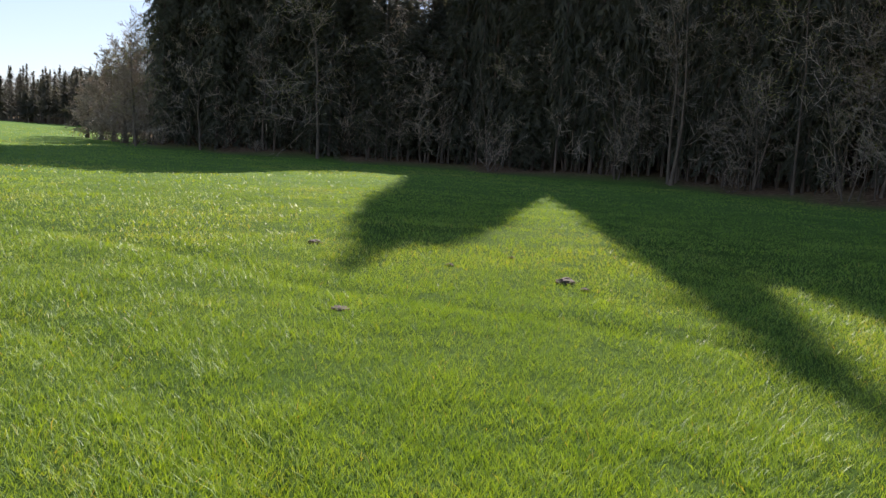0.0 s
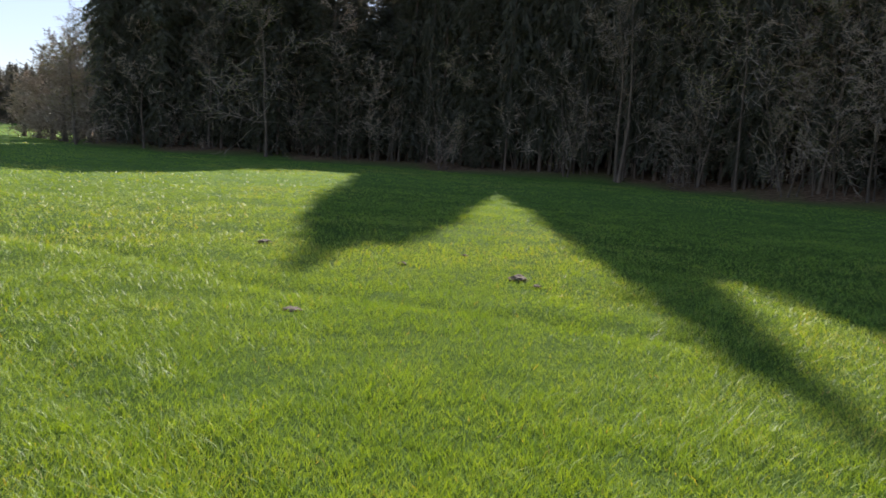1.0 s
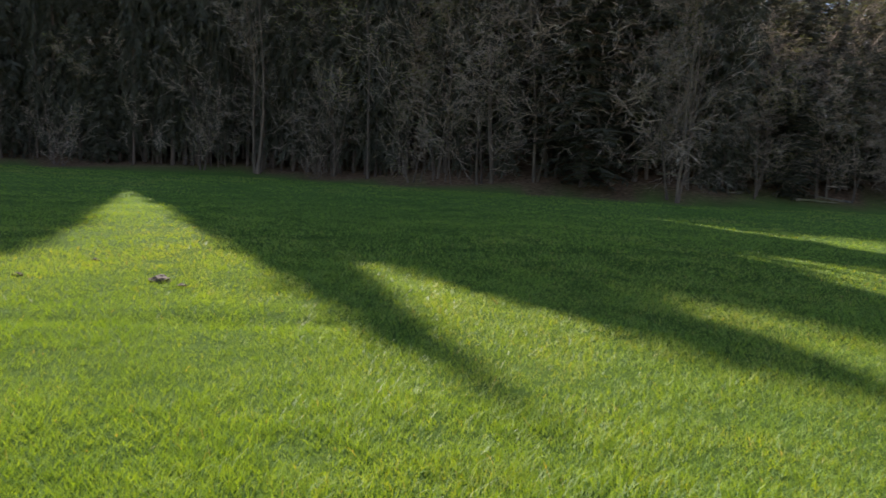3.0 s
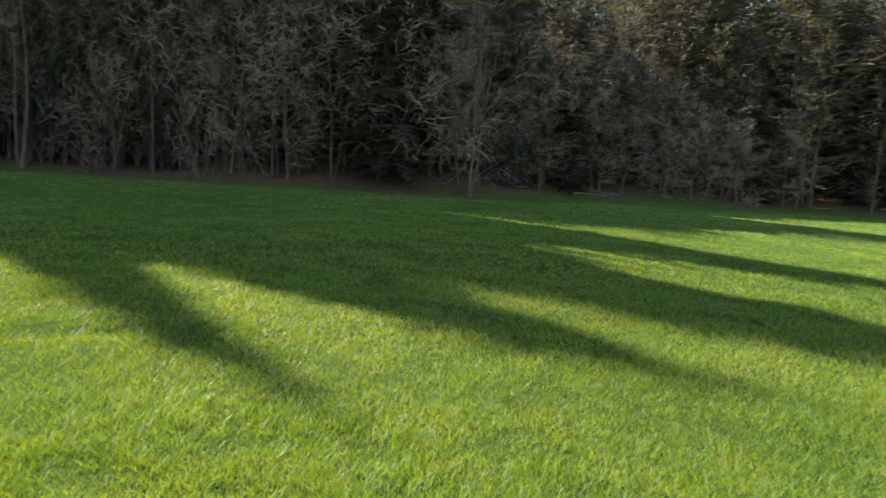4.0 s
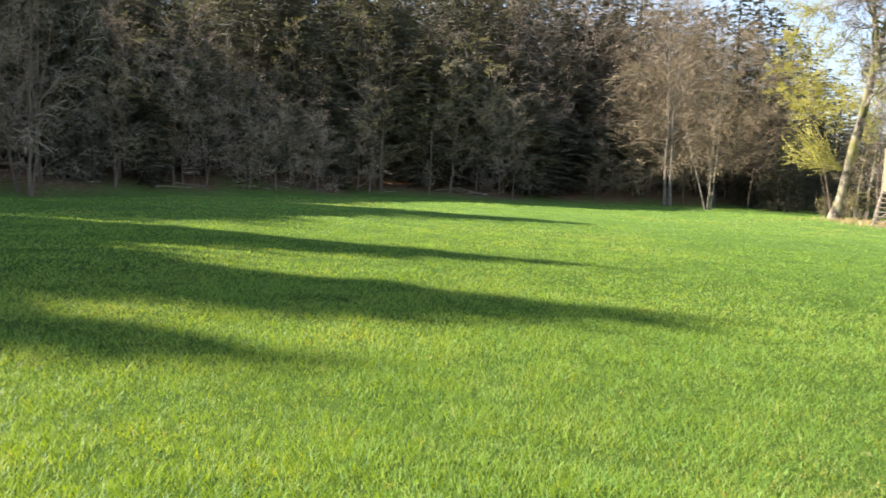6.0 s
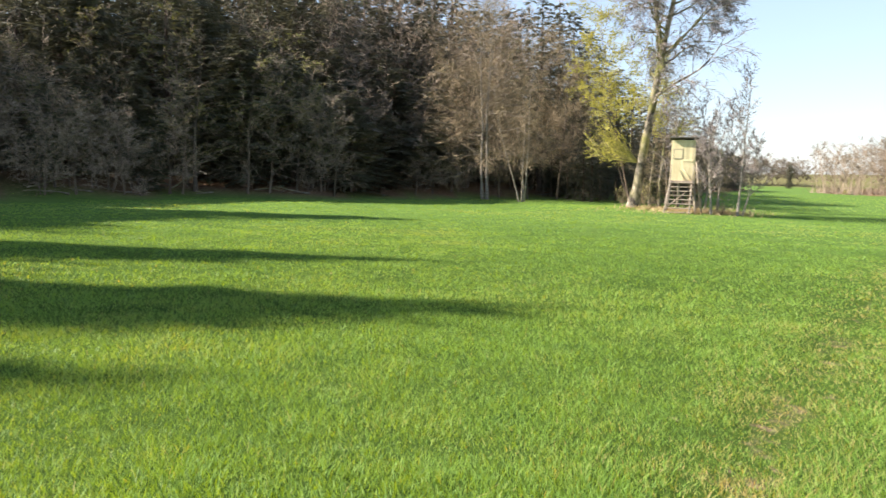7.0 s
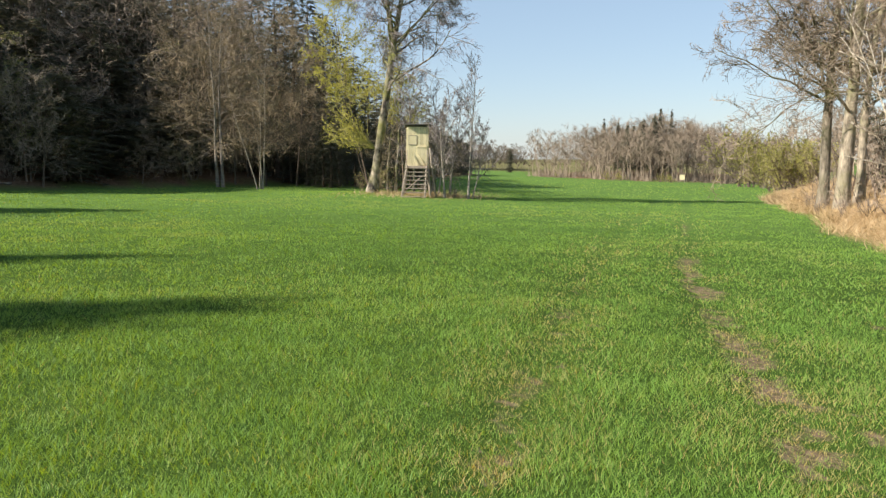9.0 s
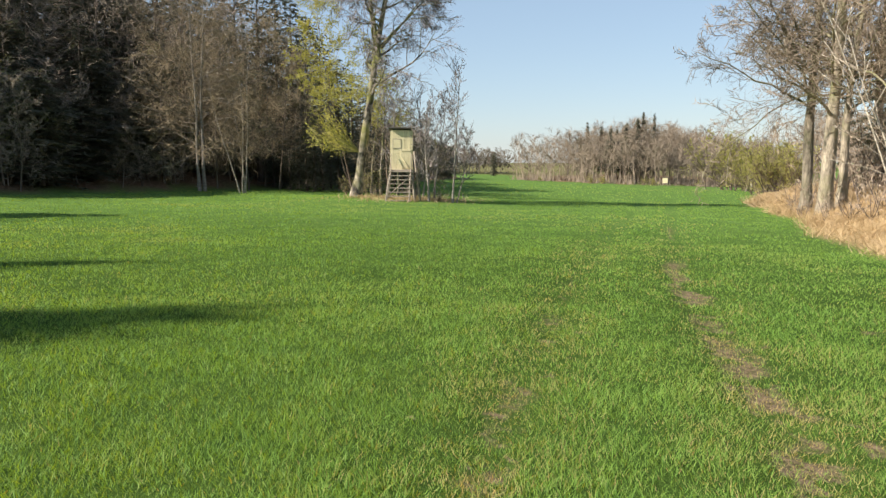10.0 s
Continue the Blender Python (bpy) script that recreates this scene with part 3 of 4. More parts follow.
def join_depth():
    """One mass of the spruces deep in the wood."""
    co, loops, sizes, mats, shift = [], [], [], [], 0
    for k, m in DEPTH:
        for slot, ob in enumerate(deep_spruces[k].children):
            me = ob.data
            v = np.empty(len(me.vertices) * 3, np.float32)
            me.vertices.foreach_get("co", v)
            lo = np.empty(len(me.loops), np.int32)
            me.loops.foreach_get("vertex_index", lo)
            sz = np.empty(len(me.polygons), np.int32)
            me.polygons.foreach_get("loop_total", sz)
            mat = np.array(m, np.float32)
            co.append(v.reshape(-1, 3) @ mat[:3, :3].T + mat[:3, 3])
            loops.append(lo + shift)
            sizes.append(sz)
            mats.append(np.full(len(sz), 0 if ob.name.startswith("trunk") else 1, np.int32))
            shift += len(me.vertices)
    me = big_mesh("deep_wood", np.concatenate(co), np.concatenate(loops), np.concatenate(sizes), [M_BARK_DARK, M_NEEDLE])
    me.polygons.foreach_set("material_index", np.concatenate(mats))
    tagged(new("deep_wood", me), "dark spruces standing close together deep in the wood", "wood", kind="stuff")


def take_away(model):
    for ob in (*model.children_recursive, model):
        bpy.data.objects.remove(ob)


# how far south the shade of the wood reaches, on lines that run with the sun: (line, end of the shade)
SHADE = [(-60, 26), (-24, 24), (-19, 23), (-14, 24), (-11.5, 23.7), (-9, 29), (-8, 34), (-4, 34), (-3.5, 20), (-2.9, 15), (-2.3, 12.9), (-1.9, 9.2), (-1.6, 10.3),
         (-1.35, 12.3), (-.35, 13), (.15, 16), (.6, 20.5), (1.3, 25), (1.6, 29), (1.85, 22), (2.05, 16.5), (2.25, 10), (2.5, 5.2), (2.85, 4.8), (3.15, 7), (3.3, 9),
         (3.7, 11), (4.0, 9.8), (4.3, 7.5), (4.6, 5.8), (5.1, 4.9), (5.4, 3.6), (5.8, 2.2), (6.05, 2.5), (6.3, 4.6), (6.6, 5.4), (7.0, 4.4), (7.6, 3.4), (8.4, 1.6),
         (9.1, -.2), (9.6, -1.6), (9.95, -.8), (10.15, 1.2), (10.4, 4.4), (10.8, 6), (11.5, 10), (12.3, 5.4), (13.0, 4.4), (13.8, 2), (14.2, .8), (14.4, 2), (14.55, 9),
         (15.2, 11.5), (16.3, 12), (17.3, 11), (18.2, 10), (19.2, 9), (19.8, 8), (20.6, 10), (22, 9), (23.5, 6.5), (24.6, 3), (25.4, .8), (26.2, .8), (26.8, 4), (27.4, 9),
         (28, 12), (29, 11.5), (31, 10), (33, 9.5), (36, 8.5), (37.2, 5), (38.2, 0), (39.5, -2.4), (41, -3.2), (44, -4.3), (47.3, -4.6), (58.3, -15), (93.7, -42), (156.8, -78)]
# sunny flecks within the shade: from line to line, from the south end to the north end
FLECKS = [(6.05, 6.35, 6.4, 7.8), (6.45, 6.9, 10.4, 11.3), (6.65, 7.1, 5.4, 6.3), (10.2, 10.6, 6.8, 7.5), (14.45, 14.95, 10, 17.3), (13.6, 13.95, 12.2, 13.0), (10.9, 11.25, 11.2, 12.0),
          (9.6, 10.0, 4.6, 5.6), (12.4, 12.7, 8.4, 9.0), (25.6, 26.6, 13.6, 15)]
CONE = ((.06, .12), (.14, .3), (.28, .55), (.5, .85), (.75, 1))       # share of the height below the tip, share of the breadth
SUN_TAN, SUN_SLIP, SLOPE = math.tan(radians(SUN_EL)), math.tan(radians(SUN_AZ)), .028


def shade_end(line):
    return float(np.interp(line, [p[0] for p in SHADE], [p[1] for p in SHADE]))


def fitted_height(x, y, h, r):
    """The greatest height up to h at which a tree's shadow keeps within the shade and leaves the flecks open."""
    foot, line = float(ground_z(x, y)), x - SUN_SLIP * y

    def fits(top):
        for below, broad in CONE:
            end = y - (foot + top * (1 - below) - SLOPE * y) / (SUN_TAN - SLOPE)
            a, b = line - r * broad, line + r * broad
            if end < max(shade_end(a), shade_end(line), shade_end(b)) - .4:
                return False
            if any(b > u0 and a < u1 and end < y1 for u0, u1, y0, y1 in FLECKS):
                return False
        return True

    while h > 2 and not fits(h):
        h *= .95
    return h


def build_wood():
    random.seed(11)
    # the front ranks, whose tips draw the outline of the shade
    for rank, (near, deep) in enumerate(((1.0, 2.6), (3.0, 5.0), (5.5, 8.0), (8.0, 11.0), (11, 14))):
        for line in np.arange(-24 + .17 * rank, 38, .62 if rank < 3 else .8):
            if rank > 1 and line < -6:
                continue
            if line > 14.6 and random.random() < .35:
                continue
            end, depth = shade_end(line), random.uniform(near, deep)
            y = max(end + 2, -2)
            while float(line_distance(line + SUN_SLIP * y, y, EDGE)) < depth:
                y += .3
            x = line + SUN_SLIP * y
            wide = random.uniform(.8, 1.15) if rank < 2 else random.uniform(1.1, 1.6)
            h = 1.06 * ((y - end) * (SUN_TAN - SLOPE) + SLOPE * y - float(ground_z(x, y)))
            h = fitted_height(x, y, min(h, 28), wide)
            if h < 4:
                continue
            if line > 14.4 and rank < 3 and random.random() < .5:
                plant(random.choice(bares), x, y, h / 14, random.uniform(.9, 1.2) * (12 / h) ** .5)
            else:
                if rank > 1:
                    plant_deep(random.randrange(2), x, y, h / 20, wide / 2.6 * 20 / h)
                else:
                    plant(spruces[3] if 2 < line < 13 else random.choice(spruces[:3]), x, y, h / 20, wide / 2.6 * 20 / h)
    # single slim spruces that stand over the rest, each with a tongue of shade
    for line, end, wide in ((-1.85, 9.6, .6), (2.7, 5.2, .45), (2.5, 6.8, .5), (5.75, 2.9, .6), (5.45, 3.9, .7), (5.15, 4.8, .7), (9.6, -.9, .5), (9.3, .2, .6), (8.9, 1.8, .7),
                            (14.15, .5, .55), (13.9, 1.8, .7), (13.5, 3.0, .8), (12.9, 4.2, .8), (25.6, .4, .8), (25.0, 2, .9), (26.1, .8, .8),
                            # from here on slim trees added to close lit gaps in the shade
                            (6.35, 5.6, .4), (6.7, 6.2, .4), (7.05, 5.2, .4), (10.6, 6.6, .45), (11.2, 6.8, .45), (12.0, 6.2, .45), (3.6, 11.6, .4), (4.0, 10.4, .4), (.7, 21.5, .4), (1.2, 26, .4),
                            (15.4, 12.6, .5), (16.2, 13, .5)):
        for depth in (1.6, 4.4):
            y = 8.0
            while float(line_distance(line + SUN_SLIP * y, y, EDGE)) < depth:
                y += .3
            x = line + SUN_SLIP * y
            h = 1.05 * ((y - end) * (SUN_TAN - SLOPE) + SLOPE * y - float(ground_z(x, y)))
            plant(spruces[3] if line < 20 else spruces[0], x, y, h / 20, wide / 2.6 * 20 / h)
    # rows along the whole edge
    line = [Vector(p) for p in EDGE[3:16]]
    for a, b in zip(line[:-1], line[1:]):
        way = (b - a).normalized()
        out = Vector((-way.y, way.x))
        run = (b - a).length
        far = (a + b).length / 2 > 75
        step = 3.3 if not far else 6.0
        rows = ((7.2, "bs", 11, 16),) if a.x < 8 else ((1.4, "b", 9, 13), (5.0, "bs", 10, 14)) if a.x < 15 else ((1.4, "bs", 9, 13), (3.6, "s", 9, 14), (6.2, "bs", 11, 16)) if a.x < 23 else ((1.0, "b", 9, 13), (2.4, "b", 9, 14), (4.2, "bb", 10, 15), (6.2, "bs", 11, 16)) if a.x < 31 else ((.9, "b", 8, 12), (3.0, "bs", 9, 13), (5.0, "bs", 10, 14), (7.4, "s", 11, 16), (9.8, "b", 13, 17))
        for row, (depth, kinds, low, high) in enumerate(rows):
            s = random.random() * step
            while s < run:
                p = a + way * s + out * (depth + random.gauss(0, .7))
                k = random.choice(kinds)
                h = random.uniform(low, high) * (.55 if p.x > 66 else 1)
                h = fitted_height(p.x, p.y, h, 1.0)
                if h < 3:
                    pass
                elif k == "s":
                    plant(random.choice(spruces[:3]), p.x, p.y, h / 20, random.uniform(.95, 1.2) * 14 / h)
                else:
                    plant(random.choice(bares), p.x, p.y, h / 14, random.uniform(1.0, 1.3) * (12 / h) ** .5)
                s += step * random.uniform(.75, 1.3)
        # low twiggy trees that close the wood towards the meadow
        s = 0
        while s < run and not far:
            p = a + way * s + out * random.uniform(.2, 2.6)
            h = fitted_height(p.x, p.y, random.uniform(5, 12), .8)
            if h > 3 and (a.x < 27 or random.random() < .75):
                plant(random.choice(brushes), p.x, p.y, h / 9, random.uniform(1.0, 1.25))
            s += random.uniform(1.1, 1.9) if 23 < a.x < 37 else random.uniform(1.8, 3) if 16 < a.x < 23 else random.uniform(2.6, 4.5)
        s = 0
        while s < run and not far:
            p = a + way * s + out * (random.uniform(2.5, 6) if 15 < a.x < 28 else random.uniform(-.2, 4.5))
            plant(random.choice(shrubs), p.x, p.y, random.uniform(.5, 1.1) * (.75 if p.x > 28 else 1))
            s += random.uniform(2.4, 4.2)
        s = 0
        while s < run and not far:
            p = a + way * s + out * (random.uniform(.8, 6.5) if a.x < 15 else random.uniform(4, 8))
            plant(random.choice(thickets), p.x, p.y, random.uniform(.8, 1.25))
            s += random.uniform(2.4, 4.4)

    # the depth of the wood
    for i in range(-14, 30):
        for j in range(-12, 24):
            x, y = i * 4.1 + random.uniform(-1.5, 1.5), j * 4.1 + random.uniform(-1.5, 1.5)
            d = float(line_distance(x, y, EDGE))
            if 8.5 < d < (38 if 15 < x < 48 else 30) and math.hypot(x, y) < 82 and x > -30:
                h = fitted_height(x, y, random.uniform(12, 19), 1.3)
                az = math.degrees(math.atan2(-x, y))
                if -60 < az < -44 and d < 21 and random.random() < .85:
                    plant(bares[3] if random.random() < .6 else random.choice(bares), x, y, h / 14, random.uniform(1.0, 1.2))
                elif h > 5:
                    plant_deep(random.randrange(2), x, y, h / 20, random.uniform(1.1, 1.4) * 17 / h)
    # tall trees far inside, whose tops close the sky
    for k, az in enumerate(np.arange(-100, -38, 1.05)):
        d = random.uniform(62, 78)
        x, y = polar(az, d)
        h = fitted_height(x, y, d * math.tan(radians(random.uniform(13.2, 15.5))) - float(ground_z(x, y)) + 1.7, 1.5) * (1 if az > -93 else .85)
        if k % 3:
            plant_deep(k % 2, x, y, h / 20, 2.0 * 15 / h)
        else:
            plant(bares[k % 4], x, y, h / 14, 1.3)
    for k, az in enumerate(np.arange(-97, -52, 1.3)):
        d = random.uniform(80, 90)
        x, y = polar(az, d)
        plant_deep(k % 2, x, y, (d * math.tan(radians(random.uniform(13.5, 15.5) if az > -92 else 12)) - float(ground_z(x, y)) + 1.7) / 20, 2.0)
    # tall bare trees behind the sunlit clump
    for k, az in enumerate(np.arange(-102, -82, .8)):
        d = random.uniform(57, 70)
        plant(bares[k % 3], *polar(az, d), d * math.tan(radians(random.uniform(11, 14) if az > -99 else random.uniform(9, 11))) / 14, 1.25)
    for az, h in ((-1.2, 14), (-.4, 12), (-2.2, 13), (-6.5, 17), (-5.5, 15), (-7.5, 16)):
        plant_deep(0, *polar(az, 57), h / 20, 1.5)
    # a dense low rank far inside the wood
    for az in np.arange(-64, -36, 1.35):
        for k in range(2):
            d = 25.0
            while float(line_distance(*polar(az, d), EDGE)) < 22 + 7 * k:
                d += .5
            x, y = polar(az + .6 * k, d + random.uniform(-1, 1))
            plant_deep(k, x, y, random.uniform(.3, .42), 2.2)


build_wood()


def far_wood(name, line, depth, low, high, seed, label, conifers=(), step=2.6, brush=9, front=2, share=.35, bold=1.0):
    """A distant wood as one mass of stems and twigs, in rows behind its edge."""
    random.seed(seed)
    V, F, mats = [], [], []
    W = ([], [])
    N = ([], [])
    line = [Vector(p) for p in line]
    for a, b in zip(line[:-1], line[1:]):
        way = (b - a).normalized()
        out = Vector((-way.y, way.x))
        run = (b - a).length
        for row in range(depth):
            s = random.random() * step
            while s < run:
                q = a + way * s + out * (row * 4.5 + random.gauss(0, 1.3))
                h = random.uniform(low, high) * (1 + .04 * row) * (.82 + .4 * float(value_noise(q.x, q.y, 16, 51)))
                f = Vector((q.x, q.y, float(ground_z(q.x, q.y)) - .1))
                con = any(abs(f.x - cx) < cr and abs(f.y - cy) < cr for cx, cy, cr in conifers) and random.random() < share and row > front
                if con:
                    h *= .92
                    tube(*W, [f, f + Vector((0, 0, h))], [.15, .02], 4)
                    for k in range(230):
                        z = random.uniform(.12, 1) ** .8
                        aa = random.random() * 6.28
                        rr = (4.6 * (1 - z) ** .75 + .2) * random.uniform(.6, 1.15)
                        e = f + Vector((math.cos(aa) * rr, math.sin(aa) * rr, h * z - .25 * rr))
                        c = f + Vector((0, 0, h * z + .1))
                        sd = Vector((-math.sin(aa), math.cos(aa), 0)) * .24
                        i = len(N[0])
                        N[0].extend([c - sd, c + sd, e])
                        N[1].append((i, i + 1, i + 2))
                else:
                    pts = bend_line(f, Vector((random.gauss(0, .06), random.gauss(0, .06), 1)), h * .8, 4, .06, .02)
                    tube(*W, pts, [.08, .07, .055, .04, .03], 3)
                    for k in range(15):
                        g = random.uniform(.25, 1)
                        c, d = along(pts, g)
                        lim = bend_line(c, aside(d, radians(random.gauss(52, 12))), h * (.14 + .24 * math.sin(math.pi * min(1, 1.25 * g - .2))) * random.uniform(.7, 1.1), 2, .15, .05)
                        ribbon(*W, lim, .04 * bold)
                        for _ in range(17):
                            c2, d2 = along(lim, random.uniform(.1, 1))
                            ribbon(*W, [c2, c2 + aside(d2, radians(48)) * (h * random.uniform(.045, .11))], .032 * bold)
                    if row < (2 if brush < 20 else 4):
                        for k in range(brush):
                            c = f + Vector((random.gauss(0, 1.2), random.gauss(0, 1.2), 0))
                            ribbon(*W, [c, c + Vector((random.gauss(0, .5), random.gauss(0, .5), random.uniform(.8, 2.6 if brush < 20 else 5)))], .06 if brush < 20 else .1)
                s += step * random.uniform(.7, 1.4)
    n = len(W[0])
    me = mesh_from(name, W[0] + N[0], W[1] + [tuple(i + n for i in f) for f in N[1]], [M_TWIG_FAR, M_NEEDLE])
    me.polygons.foreach_set("material_index", [0] * len(W[1]) + [1] * len(N[1]))
    tagged(new(name, me), label, "wood", kind="stuff")


far_wood("far_wood", [(334, -98), (324, -170)], 5, 10.5, 15, 34, "hazy brown wood closing the far end of the meadow", (), 3.0, bold=2.4)
far_wood("far_wood", [(152, -81), (141, -77), (119, -80), (112, -92), (116, -113), (150, -165)], 6, 7.5, 11.0, 31,
         "distant brown leafless wood with a few dark conifers along the far meadow edge", [(138, -93, 14)], 1.7, 19, 2, .2)
far_wood("far_wood", [(-175, 196), (-120, 190), (-66, 150), (-45, 105)], 7, 8.5, 11.5, 32,
         "distant grey-brown wood with conifers beyond the far end of the meadow", [(-130, 190, 50), (-84, 168, 30), (-66, 150, 20)], 2.4, 24, -1, .7)
far_wood("far_wood", [(80, -82), (62, -66), (50, -60)], 3, 8, 11, 33, "brown leafless wood behind the bank", (), 2.6)

# ---- the lit clump, the leaning tree, saplings ----
# ways below: right is along R as seen from the middle of the meadow, away is along A


def view_axes(az):
    a = radians(az)
    return Vector((math.cos(a), math.sin(a), 0)), Vector((-math.sin(a), math.cos(a), 0))   # to the right, away


ALDER = dict(BARE_TREE, kids=[38, 12, 9], thin=.0085, cap=.011, angle=[80, 52, 48], ratio=[.34, .5, .62], rise=[.02, .015, .01, .0], **{"from": [.17, .1, .1]})
rt, aw = view_axes(-97)
bx, by = polar(-97.15, 45.5)
birch = tree_parts("birch_clump",
                   [((rt * -.14)[:], (rt * -.20 + Vector((0, 0, 1)))[:], 7.2, .042), ((0, 0, 0), (rt * -.02 + Vector((0, 0, 1)))[:], 6.5, .038),
                    ((rt * .14)[:], (rt * .15 + Vector((0, 0, 1)))[:], 8.5, .046), ((rt * .1)[:], (rt * .05 + Vector((0, 0, 1)))[:], 5.0, .04)],
                   dict(BARE_TREE, kids=[13, 9, 6], wobble=[.045, .13, .18, .22], rise=[.006, .07, .05, .03], round=1, sides=[6], ratio=[.24, .45, .5], **{"from": [.25, .1, .1]}), M_BARK_BIRCH, M_TWIG_WARM, None, 411,
                   "clump of slim pale birch stems growing from one root", "tree")
birch.matrix_basis = stand(bx, by)
for az, d, h, seed, lean in ((-94.15, 47.5, 13.5, 421, -.10), (-94.5, 47.3, 14.0, 422, -.02), (-95.4, 50, 10.5, 423, .03), (-99.8, 52, 10.5, 424, .05),
                             (-91.8, 50, 11, 425, -.03), (-97.6, 51, 11.5, 426, .02), (-101.2, 56, 10, 427, .0), (-93, 53, 12, 428, .0), (-98.8, 54, 12, 429, .0), (-96.3, 55, 13, 430, -.02), (-100.3, 57, 12, 431, .02)):
    x, y = polar(az, d)
    t = tree_parts("alder_tree", [((0, 0, 0), (rt * lean + Vector((0, 0, 1)))[:], h, .095 if d < 49 else .055)], ALDER, M_BARK_PALE if d < 49 else M_BARK, M_TWIG_WARM, None, seed,
                   "slender alder with a warm brown twig crown in the sun", "tree", "alders before the wood")
    t.matrix_basis = stand(x, y)

# leaning tree beside the hunting blind
rt, aw = view_axes(-105.5)
tx, ty = polar(-105.4, 37.5)
POPLAR = dict(segs=[12, 7, 4, 3, 2], wobble=[.012, .14, .16, .2, .2], rise=[.0, .04, -.01, -.05, -.08], round=3, sides=[11, 5, 4], taper=.8, thin=.009, cap=.011, sag=.12, knots=.07,
              kids=[22, 9, 9, 5], **{"from": [.36, .15, .1, .1]}, angle=[66, 46, 42, 40], ratio=[.38, .56, .6, .75], thick=[.42, .42, .5, .5])
poplar = tree_parts("leaning_tree", [((0, 0, 0), (rt * .19 + Vector((0, 0, 1)))[:], 13.5, .25), ((rt * 1.22 + Vector((0, 0, 6.5)))[:], (rt * -.12 + Vector((0, 0, 1)))[:], 7.5, .15),
                                     ((rt * 1.36 + Vector((0, 0, 7.2)))[:], (rt * .7 + Vector((0, 0, .8)))[:], 5.5, .045)], POPLAR, M_BARK_MOSS, M_TWIG_LILAC, None, 433,
                    "tall leaning tree with pale mossy bark and bare twigs", "tree")
poplar.matrix_basis = stand(tx, ty)
# a limb fork and the leafy sprouts beside the trunk
WILLOW = dict(segs=[6, 5, 4, 2], wobble=[.08, .12, .16, .2], rise=[.03, .04, .03, .02], round=2, sides=[5, 3], taper=.85, thin=.008, leaves=10, leaf=.038,
              kids=[17, 12, 8], **{"from": [.15, .1, .1]}, angle=[68, 48, 45], ratio=[.36, .5, .5], thick=[.5, .5, .5])
LEAFY = "slender tree with fresh yellow-green spring leaves beside the leaning tree"
for off, back, stems, start, leaves in ((-.1, -3.2, [((0, 0, 0), (rt * -.19 + Vector((0, 0, 1)))[:], 10.2, .04)], .42, 12), (.3, 1.6, [((0, 0, 0), (rt * .02 + Vector((0, 0, 1)))[:], 8.4, .028)], .5, 5),
                                        (.0, -2.6, [((0, 0, 0), (rt * -.27 + Vector((0, 0, 1)))[:], 8.6, .035)], .5, 6), (1.9, 1.9, [((0, 0, 0), (rt * .03 + Vector((0, 0, 1)))[:], 6.9, .06)], .55, 5)):
    p = Vector((tx, ty, 0)) + rt * off + aw * (back + 4.0)
    w = tree_parts("leafy_tree", stems, dict(WILLOW, leaves=leaves, **{"from": [start, .1, .1]}), M_BARK_DARK, M_SHOOT, M_LEAF_FRESH, 441 + int(off * 10), LEAFY, "tree")
    w.matrix_basis = stand(p.x, p.y)
SPROUT = dict(segs=[5, 4, 2], wobble=[.03, .06, .1], rise=[.06, .05, .03], round=1, sides=[4], taper=.8, thin=.010, leaves=3, leaf=.045,
              kids=[7, 4], **{"from": [.2, .1]}, angle=[28, 30], ratio=[.5, .5], thick=[.5, .5])
random.seed(61)
sprout = tree_parts("trunk_sprouts", [((0, 0, 0), (rt * -1 * random.uniform(.6, 1.2) + aw * random.gauss(0, .4) + Vector((0, 0, random.uniform(-.05, 1.0))))[:], random.uniform(1.6, 2.9), .022)
                                      for _ in range(26)], SPROUT, M_SHOOT, M_SHOOT, M_LEAF_FRESH, 451,
                    "spray of yellow-green leafy shoots growing from a trunk", "shoots")
sprout.matrix_basis = pose(*(Vector((tx, ty, float(ground_z(tx, ty)) + 2.15)) + rt * .22))
for off, back, size in ((1.1, .3, .55), (-.5, 1.4, .4), (.5, 2.0, .45)):
    p = Vector((tx, ty, 0)) + rt * off + aw * back
    s = tree_parts("low_shrub", [((random.gauss(0, .1), random.gauss(0, .1), 0), (random.gauss(0, .3), random.gauss(0, .3), 1), 2.6, .02) for _ in range(8)],
                   dict(SHRUB, leaves=1, leaf=.07), M_TWIG_WARM, M_TWIG_WARM, M_LEAF_GREEN, 461 + int(back * 10), "low twiggy shrub with small green leaves", "shrub")
    s.matrix_basis = stand(p.x, p.y, 0, size)

for az, d, h, seed in ((-107.3, 45, 7.0, 465), (-108.6, 47, 6.0, 466), (-110.2, 48, 5.0, 467), (-106.6, 47, 7.5, 468), (-109.4, 50, 5.6, 469), (-111.4, 50, 4.4, 470), (-107.9, 51, 6.6, 475)):
    x, y = polar(az, d)
    t = tree_parts("bare_thicket_tree", [((0, 0, 0), (rt * .03 + Vector((0, 0, 1)))[:], h, .08)], dict(ALDER, kids=[26, 9, 8]), M_BARK_MOSS, M_TWIG_WARM, None, seed,
                   "small bare tree of the thicket behind the blind", "tree", "thicket behind the blind")
    t.matrix_basis = stand(x, y)
